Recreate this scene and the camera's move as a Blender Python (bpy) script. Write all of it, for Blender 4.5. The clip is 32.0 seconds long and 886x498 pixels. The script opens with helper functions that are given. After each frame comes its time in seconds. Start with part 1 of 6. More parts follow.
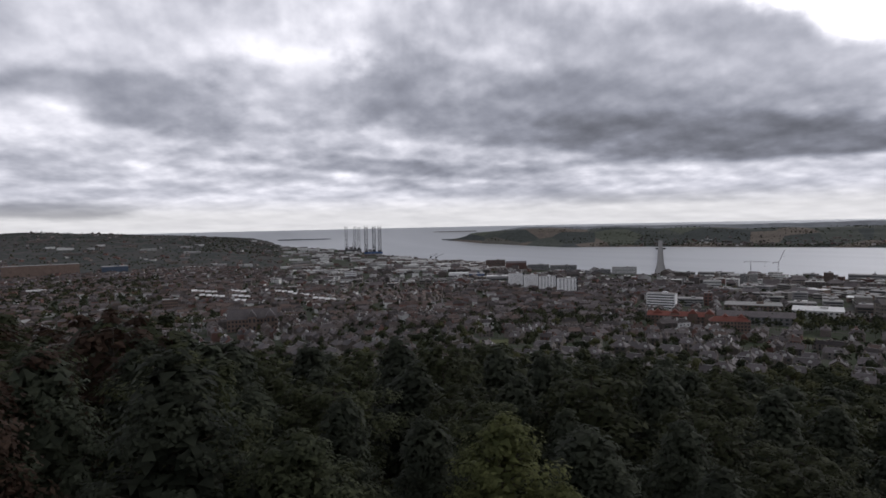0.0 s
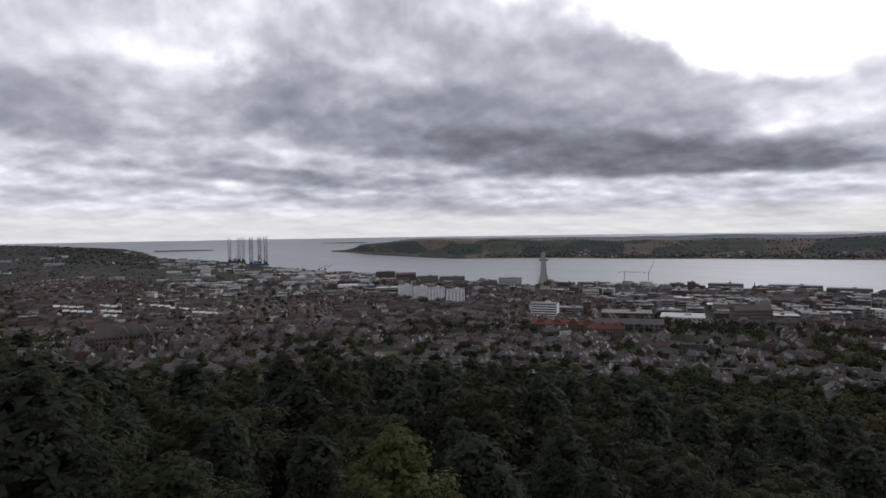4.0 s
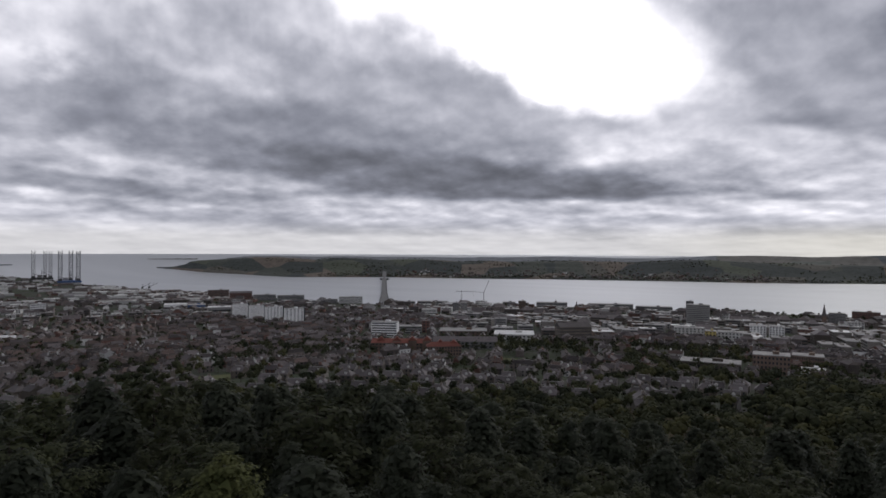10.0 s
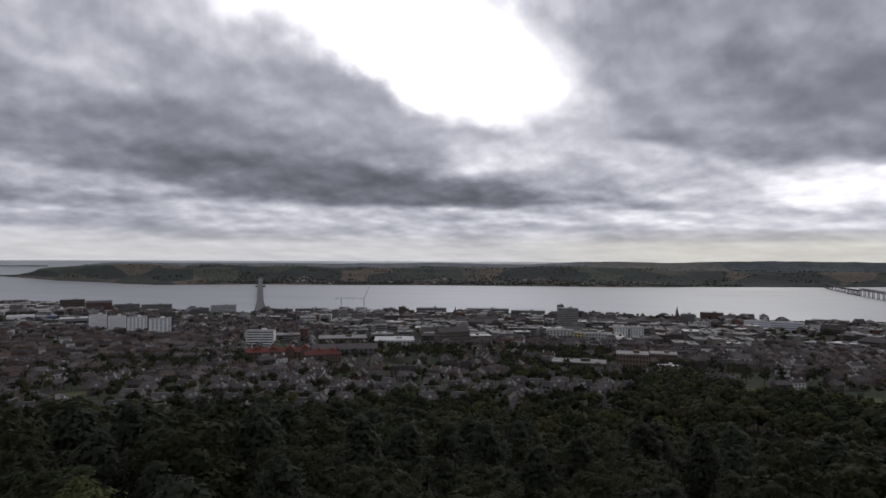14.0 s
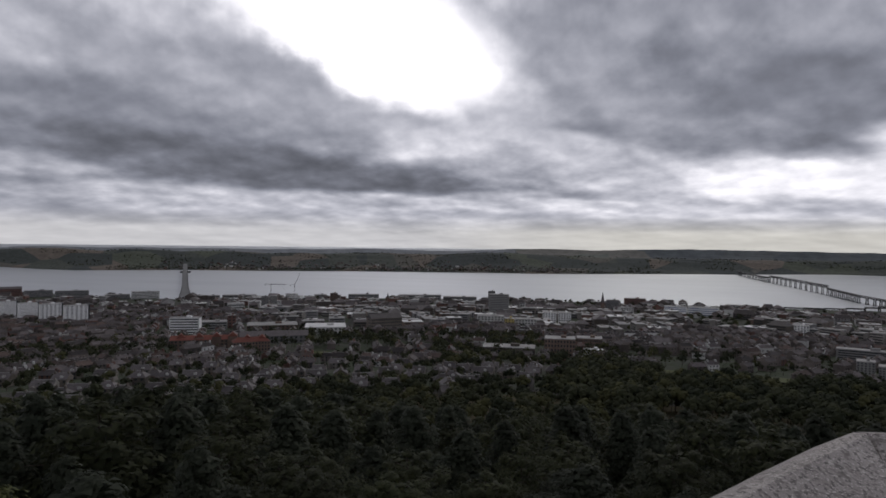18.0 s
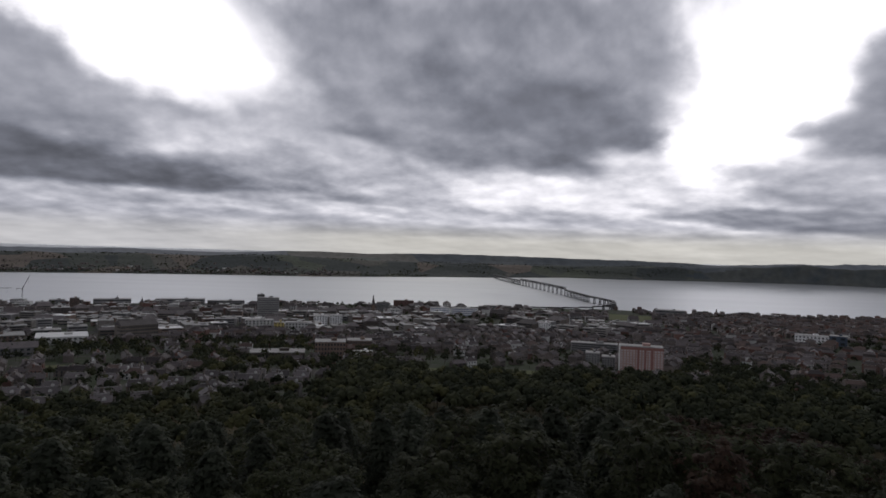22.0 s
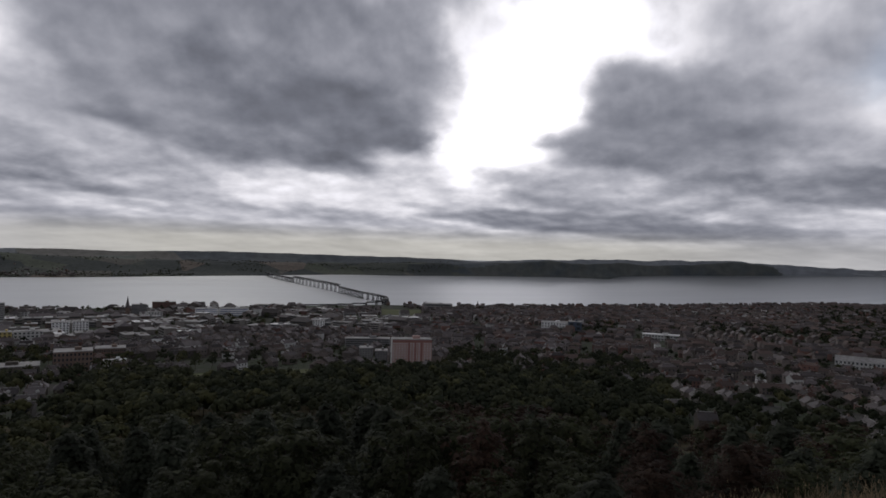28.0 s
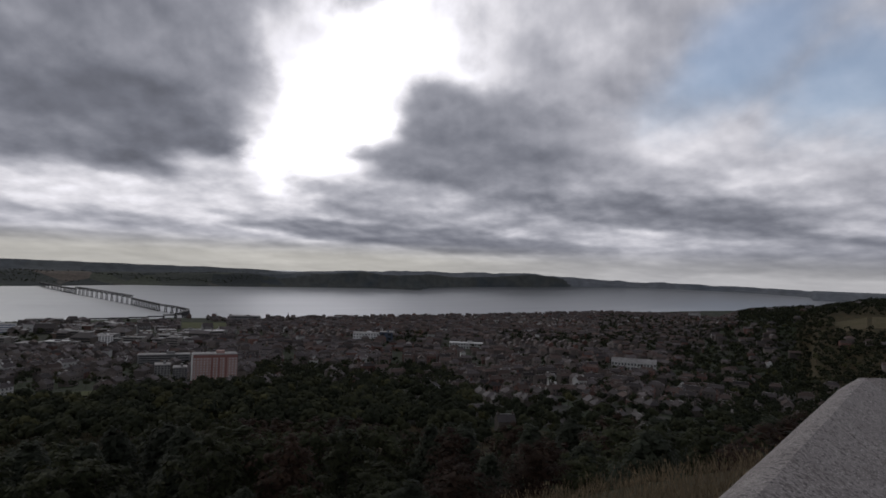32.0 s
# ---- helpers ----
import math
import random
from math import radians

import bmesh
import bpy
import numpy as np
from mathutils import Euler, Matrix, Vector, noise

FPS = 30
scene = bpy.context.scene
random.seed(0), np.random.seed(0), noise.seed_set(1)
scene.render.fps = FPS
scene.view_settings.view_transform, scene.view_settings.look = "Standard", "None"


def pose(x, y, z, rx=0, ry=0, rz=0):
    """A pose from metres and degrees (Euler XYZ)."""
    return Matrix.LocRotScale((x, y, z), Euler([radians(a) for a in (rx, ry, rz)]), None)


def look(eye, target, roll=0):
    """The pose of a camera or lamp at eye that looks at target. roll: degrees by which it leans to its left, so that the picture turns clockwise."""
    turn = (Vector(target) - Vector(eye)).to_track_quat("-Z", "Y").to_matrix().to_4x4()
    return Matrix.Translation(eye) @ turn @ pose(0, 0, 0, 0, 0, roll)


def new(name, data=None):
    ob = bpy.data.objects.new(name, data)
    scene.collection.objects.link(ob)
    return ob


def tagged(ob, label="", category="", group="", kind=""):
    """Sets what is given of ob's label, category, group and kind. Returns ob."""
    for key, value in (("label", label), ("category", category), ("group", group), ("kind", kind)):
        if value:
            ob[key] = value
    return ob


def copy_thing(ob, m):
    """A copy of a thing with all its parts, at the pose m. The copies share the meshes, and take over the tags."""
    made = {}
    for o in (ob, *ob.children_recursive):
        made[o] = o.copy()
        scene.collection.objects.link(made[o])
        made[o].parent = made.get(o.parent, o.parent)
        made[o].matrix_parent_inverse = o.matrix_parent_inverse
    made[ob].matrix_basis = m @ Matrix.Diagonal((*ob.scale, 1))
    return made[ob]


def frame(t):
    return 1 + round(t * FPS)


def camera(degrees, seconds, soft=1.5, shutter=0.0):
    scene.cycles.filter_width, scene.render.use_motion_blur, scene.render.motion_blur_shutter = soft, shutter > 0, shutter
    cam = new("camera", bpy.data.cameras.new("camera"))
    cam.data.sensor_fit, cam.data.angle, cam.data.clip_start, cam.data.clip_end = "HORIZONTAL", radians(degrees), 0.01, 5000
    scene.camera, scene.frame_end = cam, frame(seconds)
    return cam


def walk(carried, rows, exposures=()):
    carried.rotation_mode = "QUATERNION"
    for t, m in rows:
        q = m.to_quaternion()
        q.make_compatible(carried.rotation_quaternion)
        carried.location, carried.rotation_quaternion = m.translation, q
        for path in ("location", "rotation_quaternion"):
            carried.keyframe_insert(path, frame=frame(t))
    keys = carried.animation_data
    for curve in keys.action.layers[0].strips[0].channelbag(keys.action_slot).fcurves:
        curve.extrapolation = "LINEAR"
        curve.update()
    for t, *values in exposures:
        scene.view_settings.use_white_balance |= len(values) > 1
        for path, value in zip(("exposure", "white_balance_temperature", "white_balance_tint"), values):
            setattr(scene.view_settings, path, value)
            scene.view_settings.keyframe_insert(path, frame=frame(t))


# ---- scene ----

# The camera stands on a hilltop platform, turns slowly to its right and takes a few steps to the corner of the parapet.
EYE_Z = 175.0
PATH = (
    (0.0, -0.80, 0.15, -0.00, -2.37, 1.22),
    (0.5, -0.80, 0.15, -1.15, -2.30, 1.18),
    (1.0, -0.80, 0.15, -2.03, -2.27, 1.27),
    (1.5, -0.80, 0.15, -3.10, -2.04, 1.26),
    (2.0, -0.80, 0.15, -4.08, -1.90, 1.19),
    (2.5, -0.80, 0.15, -5.43, -1.93, 1.07),
    (3.0, -0.80, 0.15, -6.80, -1.95, 1.18),
    (3.5, -0.80, 0.15, -8.46, -1.75, 0.98),
    (5.5, -0.80, 0.15, -13.62, -0.93, 0.75),
    (6.0, -0.80, 0.15, -15.06, -0.75, 0.54),
    (6.5, -0.80, 0.15, -16.07, -0.71, 0.55),
    (7.0, -0.80, 0.15, -17.07, -0.59, 0.10),
    (7.5, -0.80, 0.15, -18.00, -0.47, -0.33),
    (8.0, -0.80, 0.15, -18.89, -0.42, -0.53),
    (8.5, -0.80, 0.15, -19.36, -0.59, -0.08),
    (9.0, -0.80, 0.15, -21.03, -0.14, -0.14),
    (9.5, -0.80, 0.15, -22.71, 0.08, -0.22),
    (10.0, -0.80, 0.15, -24.13, 0.12, -0.25),
    (10.5, -0.80, 0.15, -25.85, 0.57, -0.10),
    (11.0, -0.80, 0.15, -26.61, 1.03, -0.63),
    (11.5, -0.80, 0.15, -27.79, 0.62, 0.59),
    (12.0, -0.80, 0.15, -28.73, 0.06, 0.02),
    (12.5, -0.80, 0.15, -29.19, 0.08, 0.28),
    (13.0, -0.80, 0.15, -30.39, 0.53, 0.12),
    (13.5, -0.80, 0.15, -32.16, 0.70, -0.37),
    (14.0, -0.80, 0.15, -34.89, 0.73, -0.28),
    (14.5, -0.80, 0.16, -38.09, 1.31, 0.12),
    (15.0, -0.80, 0.17, -40.55, 1.31, -0.03),
    (15.5, -0.80, 0.25, -41.28, 0.87, -0.78),
    (17.5, -0.72, 0.14, -41.14, -1.11, -1.37),
    (18.0, -0.47, 0.10, -40.93, -0.45, -0.71),
    (18.5, -0.19, 0.03, -42.31, -0.15, 0.06),
    (19.0, 0.00, 0.00, -47.80, -1.20, -0.82),
    (19.5, 0.36, 0.10, -51.79, -0.55, -2.08),
    (20.0, 0.80, 0.22, -55.15, -0.46, -2.64),
    (20.5, 1.02, 0.30, -53.50, -0.49, -0.80),
    (21.0, 1.25, 0.38, -52.65, -0.02, -0.89),
    (21.5, 1.46, 0.44, -56.87, -0.22, -0.59),
    (22.0, 1.68, 0.50, -61.19, 0.23, -1.76),
    (22.5, 1.68, 0.50, -64.81, 0.94, -1.44),
    (23.0, 1.68, 0.50, -66.67, -0.08, -0.98),
    (23.5, 1.68, 0.50, -68.36, -1.16, -0.08),
    (24.0, 1.68, 0.50, -68.13, -1.77, -0.70),
    (24.5, 1.68, 0.50, -69.85, -1.17, -1.63),
    (25.0, 1.68, 0.50, -71.55, -0.98, -1.43),
    (25.5, 1.68, 0.50, -73.35, -0.79, -1.13),
    (27.5, 1.68, 0.50, -79.47, 0.30, -1.65),
    (28.0, 1.68, 0.50, -81.36, 0.55, -1.60),
    (28.5, 1.68, 0.50, -83.43, 0.91, -1.61),
    (29.0, 1.68, 0.50, -86.37, 1.44, -1.80),
    (29.5, 1.68, 0.50, -89.22, 1.80, -1.89),
    (30.0, 1.68, 0.50, -91.62, 1.80, -2.35),
    (30.5, 1.68, 0.50, -93.56, 1.77, -2.34),
    (31.0, 1.68, 0.50, -94.90, 1.58, -2.22),
    (31.5, 1.68, 0.50, -96.53, 1.98, -2.10),
    (32.0, 1.68, 0.50, -98.13, 2.09, -2.17),
)
cam = camera(69.8, 32.0, soft=1.65)
walk(cam, [(t, pose(x, y, EYE_Z, 90 + tilt, lean, turn)) for t, x, y, turn, tilt, lean in PATH],
     exposures=[(0.0, 0.40), (6.0, 0.36), (13.0, 0.12), (19.0, 0.0), (25.0, -0.2), (32.0, -0.35)])

# ---- sky and sun ----
SUN_AZ, SUN_EL = 60.0, 36.0
world = bpy.data.worlds.new("overcast_sky")
scene.world = world
world.use_nodes = True
wn, wl = world.node_tree.nodes, world.node_tree.links
wn.clear()


def wnode(kind, **settings):
    n = wn.new(kind)
    for key, value in settings.items():
        setattr(n, key, value)
    return n


def wire(a, b):
    wl.new(a, b)


def wmath(op, a, b=None, c=None):
    n = wnode("ShaderNodeMath", operation=op)
    for i, value in enumerate((a, b, c)):
        if value is None:
            continue
        if isinstance(value, (int, float)):
            n.inputs[i].default_value = value
        else:
            wire(value, n.inputs[i])
    return n.outputs[0]


coord = wnode("ShaderNodeTexCoord")
sep = wnode("ShaderNodeSeparateXYZ")
wire(coord.outputs["Generated"], sep.inputs[0])
sx_, sy_, sz_ = sep.outputs
azim = wmath("MULTIPLY", wmath("ARCTAN2", sx_, sy_), 180 / math.pi)
elev = wmath("MULTIPLY", wmath("ARCSINE", sz_), 180 / math.pi)

# a sheet of cloud seen at a slant: its forms lie flatter towards the horizon
over = wmath("MAXIMUM", elev, -2.0)
sheet_at = wnode("ShaderNodeCombineXYZ")
wire(wmath("MULTIPLY", azim, 0.1), sheet_at.inputs[0])
wire(wmath("MULTIPLY", wmath("LOGARITHM", wmath("ADD", over, 4.0), math.e), 2.3), sheet_at.inputs[1])
shifted = wnode("ShaderNodeVectorMath", operation="ADD")
wire(sheet_at.outputs[0], shifted.inputs[0])
shifted.inputs[1].default_value = (0.03, 0.10, 0.0)


def wnoise(scale, detail, rough, vector, distortion=0.0):
    n = wnode("ShaderNodeTexNoise")
    n.inputs["Scale"].default_value, n.inputs["Detail"].default_value = scale, detail
    n.inputs["Roughness"].default_value, n.inputs["Distortion"].default_value = rough, distortion
    wire(vector, n.inputs["Vector"])
    return n.outputs["Fac"]


edge = wmath("SUBTRACT", wnoise(1.25, 5, 0.47, sheet_at.outputs[0]), 0.5)
puffs = wnoise(1.7, 4, 0.45, sheet_at.outputs[0])
lit = wmath("SUBTRACT", wnoise(1.7, 4, 0.45, shifted.outputs[0]), puffs)
wisps = wnoise(6.0, 3, 0.5, sheet_at.outputs[0])
rag = wmath("ADD", wmath("MULTIPLY", edge, 2.1), wmath("MULTIPLY", wmath("SUBTRACT", wisps, 0.5), 0.3))
place = wnode("ShaderNodeCombineXYZ")
wire(azim, place.inputs[0])
wire(elev, place.inputs[1])


def cloud_mask(az, el, wide, high, lean, soft, after=None):
    spot = place.outputs[0]
    if after is not None:
        # one cloud is worked out after the other, which keeps the node stack short
        step = wnode("ShaderNodeVectorMath", operation="MULTIPLY_ADD")
        wire(after, step.inputs[0])
        step.inputs[1].default_value = (1e-7, 1e-7, 1e-7)
        wire(spot, step.inputs[2])
        spot = step.outputs[0]
    m = wnode("ShaderNodeMapping", vector_type="TEXTURE")
    m.inputs["Location"].default_value = (az, el, 0)
    m.inputs["Rotation"].default_value = (0, 0, radians(lean))
    m.inputs["Scale"].default_value = (wide, high, 1)
    wire(spot, m.inputs["Vector"])
    far = wnode("ShaderNodeVectorMath", operation="LENGTH")
    wire(m.outputs[0], far.inputs[0])
    fade = wnode("ShaderNodeMapRange", interpolation_type="SMOOTHSTEP")
    wire(wmath("ADD", far.outputs["Value"], rag), fade.inputs[0])
    fade.inputs[1].default_value, fade.inputs[2].default_value = 1.12 + soft, 1.12 - soft
    return fade.outputs[0]


# the open deck: pale over the horizon, greyer higher up
base = wnode("ShaderNodeMapRange", interpolation_type="SMOOTHSTEP")
wire(elev, base.inputs[0])
base.inputs[1].default_value, base.inputs[2].default_value = 1.0, 9.0
base.inputs[3].default_value, base.inputs[4].default_value = -0.72, -0.92
total = base.outputs[0]


def cloud(az, el, wide, high, lean, tone, soft=0.5):
    """A cloud or a break in the deck: direction, half width and half height in degrees, tone as the log of its brightness, softness of its edge."""
    global total
    total = wmath("MULTIPLY_ADD", cloud_mask(az, el, wide, high, lean, soft, total), wmath("SUBTRACT", tone, total), total)


# the eastern deck
cloud(-24.9, 14.1, 13.7, 4.1, 5, -0.83, 0.5)
cloud(-6.9, 15.0, 9.0, 3.6, 1, -0.47, 0.6)
cloud(-4.4, 14.8, 3.2, 1.6, -0, -0.41, 0.8)
cloud(-30.2, 10.5, 10.4, 1.7, -1, -1.44, 0.5)
cloud(-23.4, 8.9, 6.2, 1.0, -6, -1.44, 0.5)
cloud(-32.1, 8.0, 5.7, 1.7, -11, -0.67, 0.5)
cloud(-27.7, 4.8, 13.3, 1.7, -2, -0.94, 0.6)
cloud(-32.0, 1.6, 5.6, 0.6, -0, -1.39, 0.5)
cloud(11.1, 15.9, 10.1, 3.4, -4, -0.65, 0.6)
cloud(25.5, 9.8, 20.7, 4.3, -9, -1.38, 0.7)
cloud(31.0, 13.3, 6.3, 1.9, -14, -1.16, 0.7)
cloud(2.5, 8.6, 10.8, 2.1, -11, -0.96, 0.5)
cloud(19.4, 6.9, 17.5, 1.9, -7, -1.91, 0.5)
cloud(29.9, 5.1, 13.3, 1.1, -7, -1.81, 0.5)
cloud(22.5, 3.4, 16.4, 1.1, -3, -0.92, 0.5)
cloud(-7.2, 4.8, 6.1, 0.7, -4, -0.67, 0.6)
cloud(7.4, 2.7, 13.3, 0.7, -4, -1.16, 0.6)
# the first break
cloud(5.9, 15.7, 13.8, 3.6, -9, -0.82, 0.6)
cloud(17.7, 13.1, 13.6, 3.1, -18, -1.17, 0.5)
cloud(13.7, 8.5, 21.7, 3.2, -7, -1.56, 0.6)
cloud(26.9, 6.4, 15.4, 1.6, -5, -2.04, 0.5)
cloud(34.8, 19.9, 17.4, 3.2, -8, 0.23, 0.5)
cloud(40.8, 15.8, 8.8, 3.8, -17, 0.23, 0.6)
cloud(-2.3, 6.5, 10.8, 0.5, -4, -1.01, 0.6)
cloud(-2.3, 4.9, 15.4, 0.7, -4, -1.40, 0.5)
cloud(21.8, 3.6, 11.8, 0.9, 0, -0.70, 0.5)
cloud(40.0, 9.6, 8.8, 1.2, -7, -0.84, 0.6)
cloud(45.7, 4.0, 11.3, 0.6, 2, -1.14, 0.6)
# the southern deck
cloud(58.0, 9.1, 12.4, 1.4, -5, -1.55, 0.5)
cloud(54.7, 8.4, 6.7, 0.9, -14, -0.52, 0.5)
cloud(45.7, 11.5, 5.7, 1.7, 15, -0.68, 0.7)
cloud(45.2, 2.7, 12.3, 0.4, -4, -0.92, 0.5)
cloud(38.3, 16.7, 8.8, 3.8, -14, 0.41, 0.6)
cloud(41.6, 13.6, 3.9, 1.7, -7, -0.05, 0.7)
cloud(66.5, 14.2, 17.4, 6.9, -12, -1.16, 0.65)
cloud(71.8, 9.6, 12.4, 2.4, -10, -1.53, 0.5)
cloud(42.9, 9.7, 6.2, 1.3, 15, -0.66, 0.6)
cloud(22.4, 3.3, 12.3, 0.8, 0, -0.91, 0.5)
cloud(44.5, 3.4, 10.2, 0.5, -4, -0.81, 0.5)
cloud(62.5, 2.8, 9.2, 0.4, -4, -0.57, 0.5)
cloud(80.2, 5.9, 6.7, 3.6, -3, -0.38, 0.5)
cloud(69.8, 4.3, 11.8, 0.6, -9, -0.96, 0.5)
# the second break
cloud(62.1, 16.2, 19.1, 6.6, -9, -1.31, 0.65)
cloud(72.4, 11.3, 10.4, 3.0, -16, -1.73, 0.5)
cloud(49.5, 9.3, 5.7, 1.4, -19, -0.79, 0.6)
cloud(87.4, 13.9, 5.5, 6.6, -12, 0.50, 0.65)
cloud(88.4, 18.6, 5.9, 3.1, -6, 0.01, 0.5)
cloud(85.0, 7.7, 6.7, 2.1, 9, -0.05, 0.6)
cloud(77.4, 8.1, 3.6, 1.1, -11, -0.43, 0.6)
cloud(98.6, 10.7, 7.8, 4.5, 1, -1.34, 0.7)
cloud(95.3, 5.7, 9.2, 1.6, -2, -1.22, 0.5)
cloud(74.0, 5.1, 14.3, 1.5, -4, -0.55, 0.5)
cloud(68.9, 4.5, 4.1, 0.5, -11, -1.01, 0.6)
cloud(59.3, 3.3, 11.2, 0.4, -3, -0.59, 0.5)
cloud(92.5, 2.9, 12.3, 0.6, -4, -1.47, 0.5)
cloud(62.4, 1.8, 16.3, 0.4, 0, -0.95, 0.5)
cloud(37.8, 17.4, 7.5, 3.1, -15, 0.41, 0.6)
# the western deck
cloud(87.0, 10.3, 5.4, 2.8, 25, 0.59, 0.5)
cloud(95.6, 20.8, 6.8, 3.1, -3, 0.59, 0.7)
cloud(101.5, 9.6, 8.8, 1.5, -2, -1.35, 0.5)
cloud(72.9, 5.1, 10.8, 1.2, -2, -0.19, 0.5)
cloud(94.5, 5.9, 7.2, 1.3, -6, -0.83, 0.5)
cloud(97.9, 3.2, 13.3, 0.6, -3, -1.35, 0.5)
cloud(99.1, 21.3, 7.1, 2.8, 10, 0.18, 0.6)
cloud(88.9, 16.2, 4.3, 3.2, 3, 0.62, 0.6)
cloud(109.8, 20.8, 8.7, 3.1, -7, -0.64, 0.5)
cloud(104.2, 9.9, 7.3, 1.4, 1, -1.39, 0.5)
cloud(120.4, 11.0, 7.8, 2.3, -2, -0.40, 0.6)
cloud(129.7, 10.9, 5.2, 3.6, -4, -0.54, 0.6)
cloud(117.9, 5.7, 10.3, 1.2, -5, -1.39, 0.4)
cloud(128.7, 3.3, 8.7, 0.7, -4, -1.36, 0.5)
cloud(116.1, 3.4, 6.6, 0.5, -1, -0.59, 0.6)
cloud(93.6, 6.5, 7.2, 1.3, -7, -0.72, 0.6)
cloud(122.3, 1.4, 16.3, 0.7, 2, -0.94, 0.5)
cloud(130.2, 1.9, 10.2, 1.2, 1, -1.13, 0.6)

# billows, lit along their upper edges; calmer in the open breaks
calm = wnode("ShaderNodeMapRange", interpolation_type="SMOOTHSTEP")
wire(total, calm.inputs[0])
calm.inputs[1].default_value, calm.inputs[2].default_value = 0.0, -0.6
calm.inputs[3].default_value, calm.inputs[4].default_value = 0.35, 1.0
rim = wnode("ShaderNodeMapRange", interpolation_type="SMOOTHSTEP")
wire(elev, rim.inputs[0])
rim.inputs[1].default_value, rim.inputs[2].default_value = 0.5, 3.5
rim.inputs[3].default_value, rim.inputs[4].default_value = 0.25, 1.0
relief = wmath("ADD", wmath("MULTIPLY", lit, -1.1), wmath("ADD", wmath("MULTIPLY", wmath("SUBTRACT", puffs, 0.45), 0.9), wmath("MULTIPLY", wmath("SUBTRACT", wisps, 0.5), 0.2)))
total = wmath("ADD", total, wmath("MULTIPLY", relief, wmath("MULTIPLY", calm.outputs[0], rim.outputs[0])))
# rows of small cumulus low in the sky
rows = wnode("ShaderNodeMapRange", interpolation_type="SMOOTHSTEP")
wire(elev, rows.inputs[0])
rows.inputs[1].default_value, rows.inputs[2].default_value = 12.0, 5.0
low_rows = wmath("MULTIPLY", wmath("SUBTRACT", wnoise(3.4, 4, 0.52, sheet_at.outputs[0]), 0.5), wmath("MULTIPLY", rows.outputs[0], rim.outputs[0]))
total = wmath("ADD", total, wmath("MULTIPLY", low_rows, 0.75))
glow = wnode("ShaderNodeMapRange", interpolation_type="SMOOTHSTEP")
wire(elev, glow.inputs[0])
glow.inputs[1].default_value, glow.inputs[2].default_value = 2.8, 0.8
window = wnode("ShaderNodeMapRange", interpolation_type="SMOOTHSTEP")
wire(wmath("ABSOLUTE", wmath("SUBTRACT", azim, 76.0)), window.inputs[0])
window.inputs[1].default_value, window.inputs[2].default_value = 16.0, 42.0
window.inputs[3].default_value, window.inputs[4].default_value = 1.0, 0.45
clear = wmath("MULTIPLY", glow.outputs[0], window.outputs[0])
lum = wmath("MINIMUM", wmath("EXPONENT", wmath("ADD", total, 0.14)), 1.7)
grey = wnode("ShaderNodeMix", data_type="RGBA")
wire(clear, grey.inputs[0])
grey.inputs[7].default_value = (1.03, 1.0, 0.945, 1)
# sky out of view, overhead and behind, is dimmed to darken ground and walls
dim_overhead = wnode("ShaderNodeMapRange", interpolation_type="SMOOTHSTEP")
wire(elev, dim_overhead.inputs[0])
dim_overhead.inputs[1].default_value, dim_overhead.inputs[2].default_value = 26.0, 55.0
dim_overhead.inputs[3].default_value, dim_overhead.inputs[4].default_value = 1.0, 0.4
lum = wmath("MULTIPLY", lum, dim_overhead.outputs[0])
dim_behind = wnode("ShaderNodeMapRange", interpolation_type="SMOOTHSTEP")
wire(wmath("ADD", wmath("MULTIPLY", sx_, 0.82), wmath("MULTIPLY", sy_, 0.57)), dim_behind.inputs[0])
dim_behind.inputs[1].default_value, dim_behind.inputs[2].default_value = -0.1, -0.7
dim_behind.inputs[3].default_value, dim_behind.inputs[4].default_value = 1.0, 0.88
lum = wmath("MULTIPLY", lum, dim_behind.outputs[0])
thick = wnode("ShaderNodeMapRange")
wire(total, thick.inputs[0])
thick.inputs[1].default_value, thick.inputs[2].default_value = -0.2, -1.6
shade = wnode("ShaderNodeMix", data_type="RGBA")
wire(thick.outputs[0], shade.inputs[0])
shade.inputs[6].default_value, shade.inputs[7].default_value = (0.995, 0.98, 1.05, 1), (0.915, 0.955, 1.15, 1)
wire(shade.outputs[2], grey.inputs[6])
tint = wnode("ShaderNodeVectorMath", operation="SCALE")
wire(grey.outputs[2], tint.inputs[0])
wire(lum, tint.inputs[3])
blue_sky = wnode("ShaderNodeTexSky", sky_type="NISHITA", sun_disc=False)
blue_sky.sun_elevation, blue_sky.sun_rotation = radians(SUN_EL), radians(SUN_AZ)
open_sky = wnode("ShaderNodeVectorMath", operation="SCALE")
wire(blue_sky.outputs[0], open_sky.inputs[0])
open_sky.inputs[3].default_value = 0.15
hole = wmath("MAXIMUM", cloud_mask(123.7, 19.2, 6.6, 3.2, 30, 0.9), cloud_mask(131.5, 15.9, 5.0, 3.4, 20, 0.8))
hole = wmath("MULTIPLY", hole, 0.62)
both = wnode("ShaderNodeMix", data_type="RGBA")
wire(hole, both.inputs[0])
wire(tint.outputs[0], both.inputs[6])
wire(open_sky.outputs[0], both.inputs[7])
back = wnode("ShaderNodeBackground")
wire(both.outputs[2], back.inputs[0])
back.inputs[1].default_value = 1.0
wire(back.outputs[0], wnode("ShaderNodeOutputWorld").inputs[0])

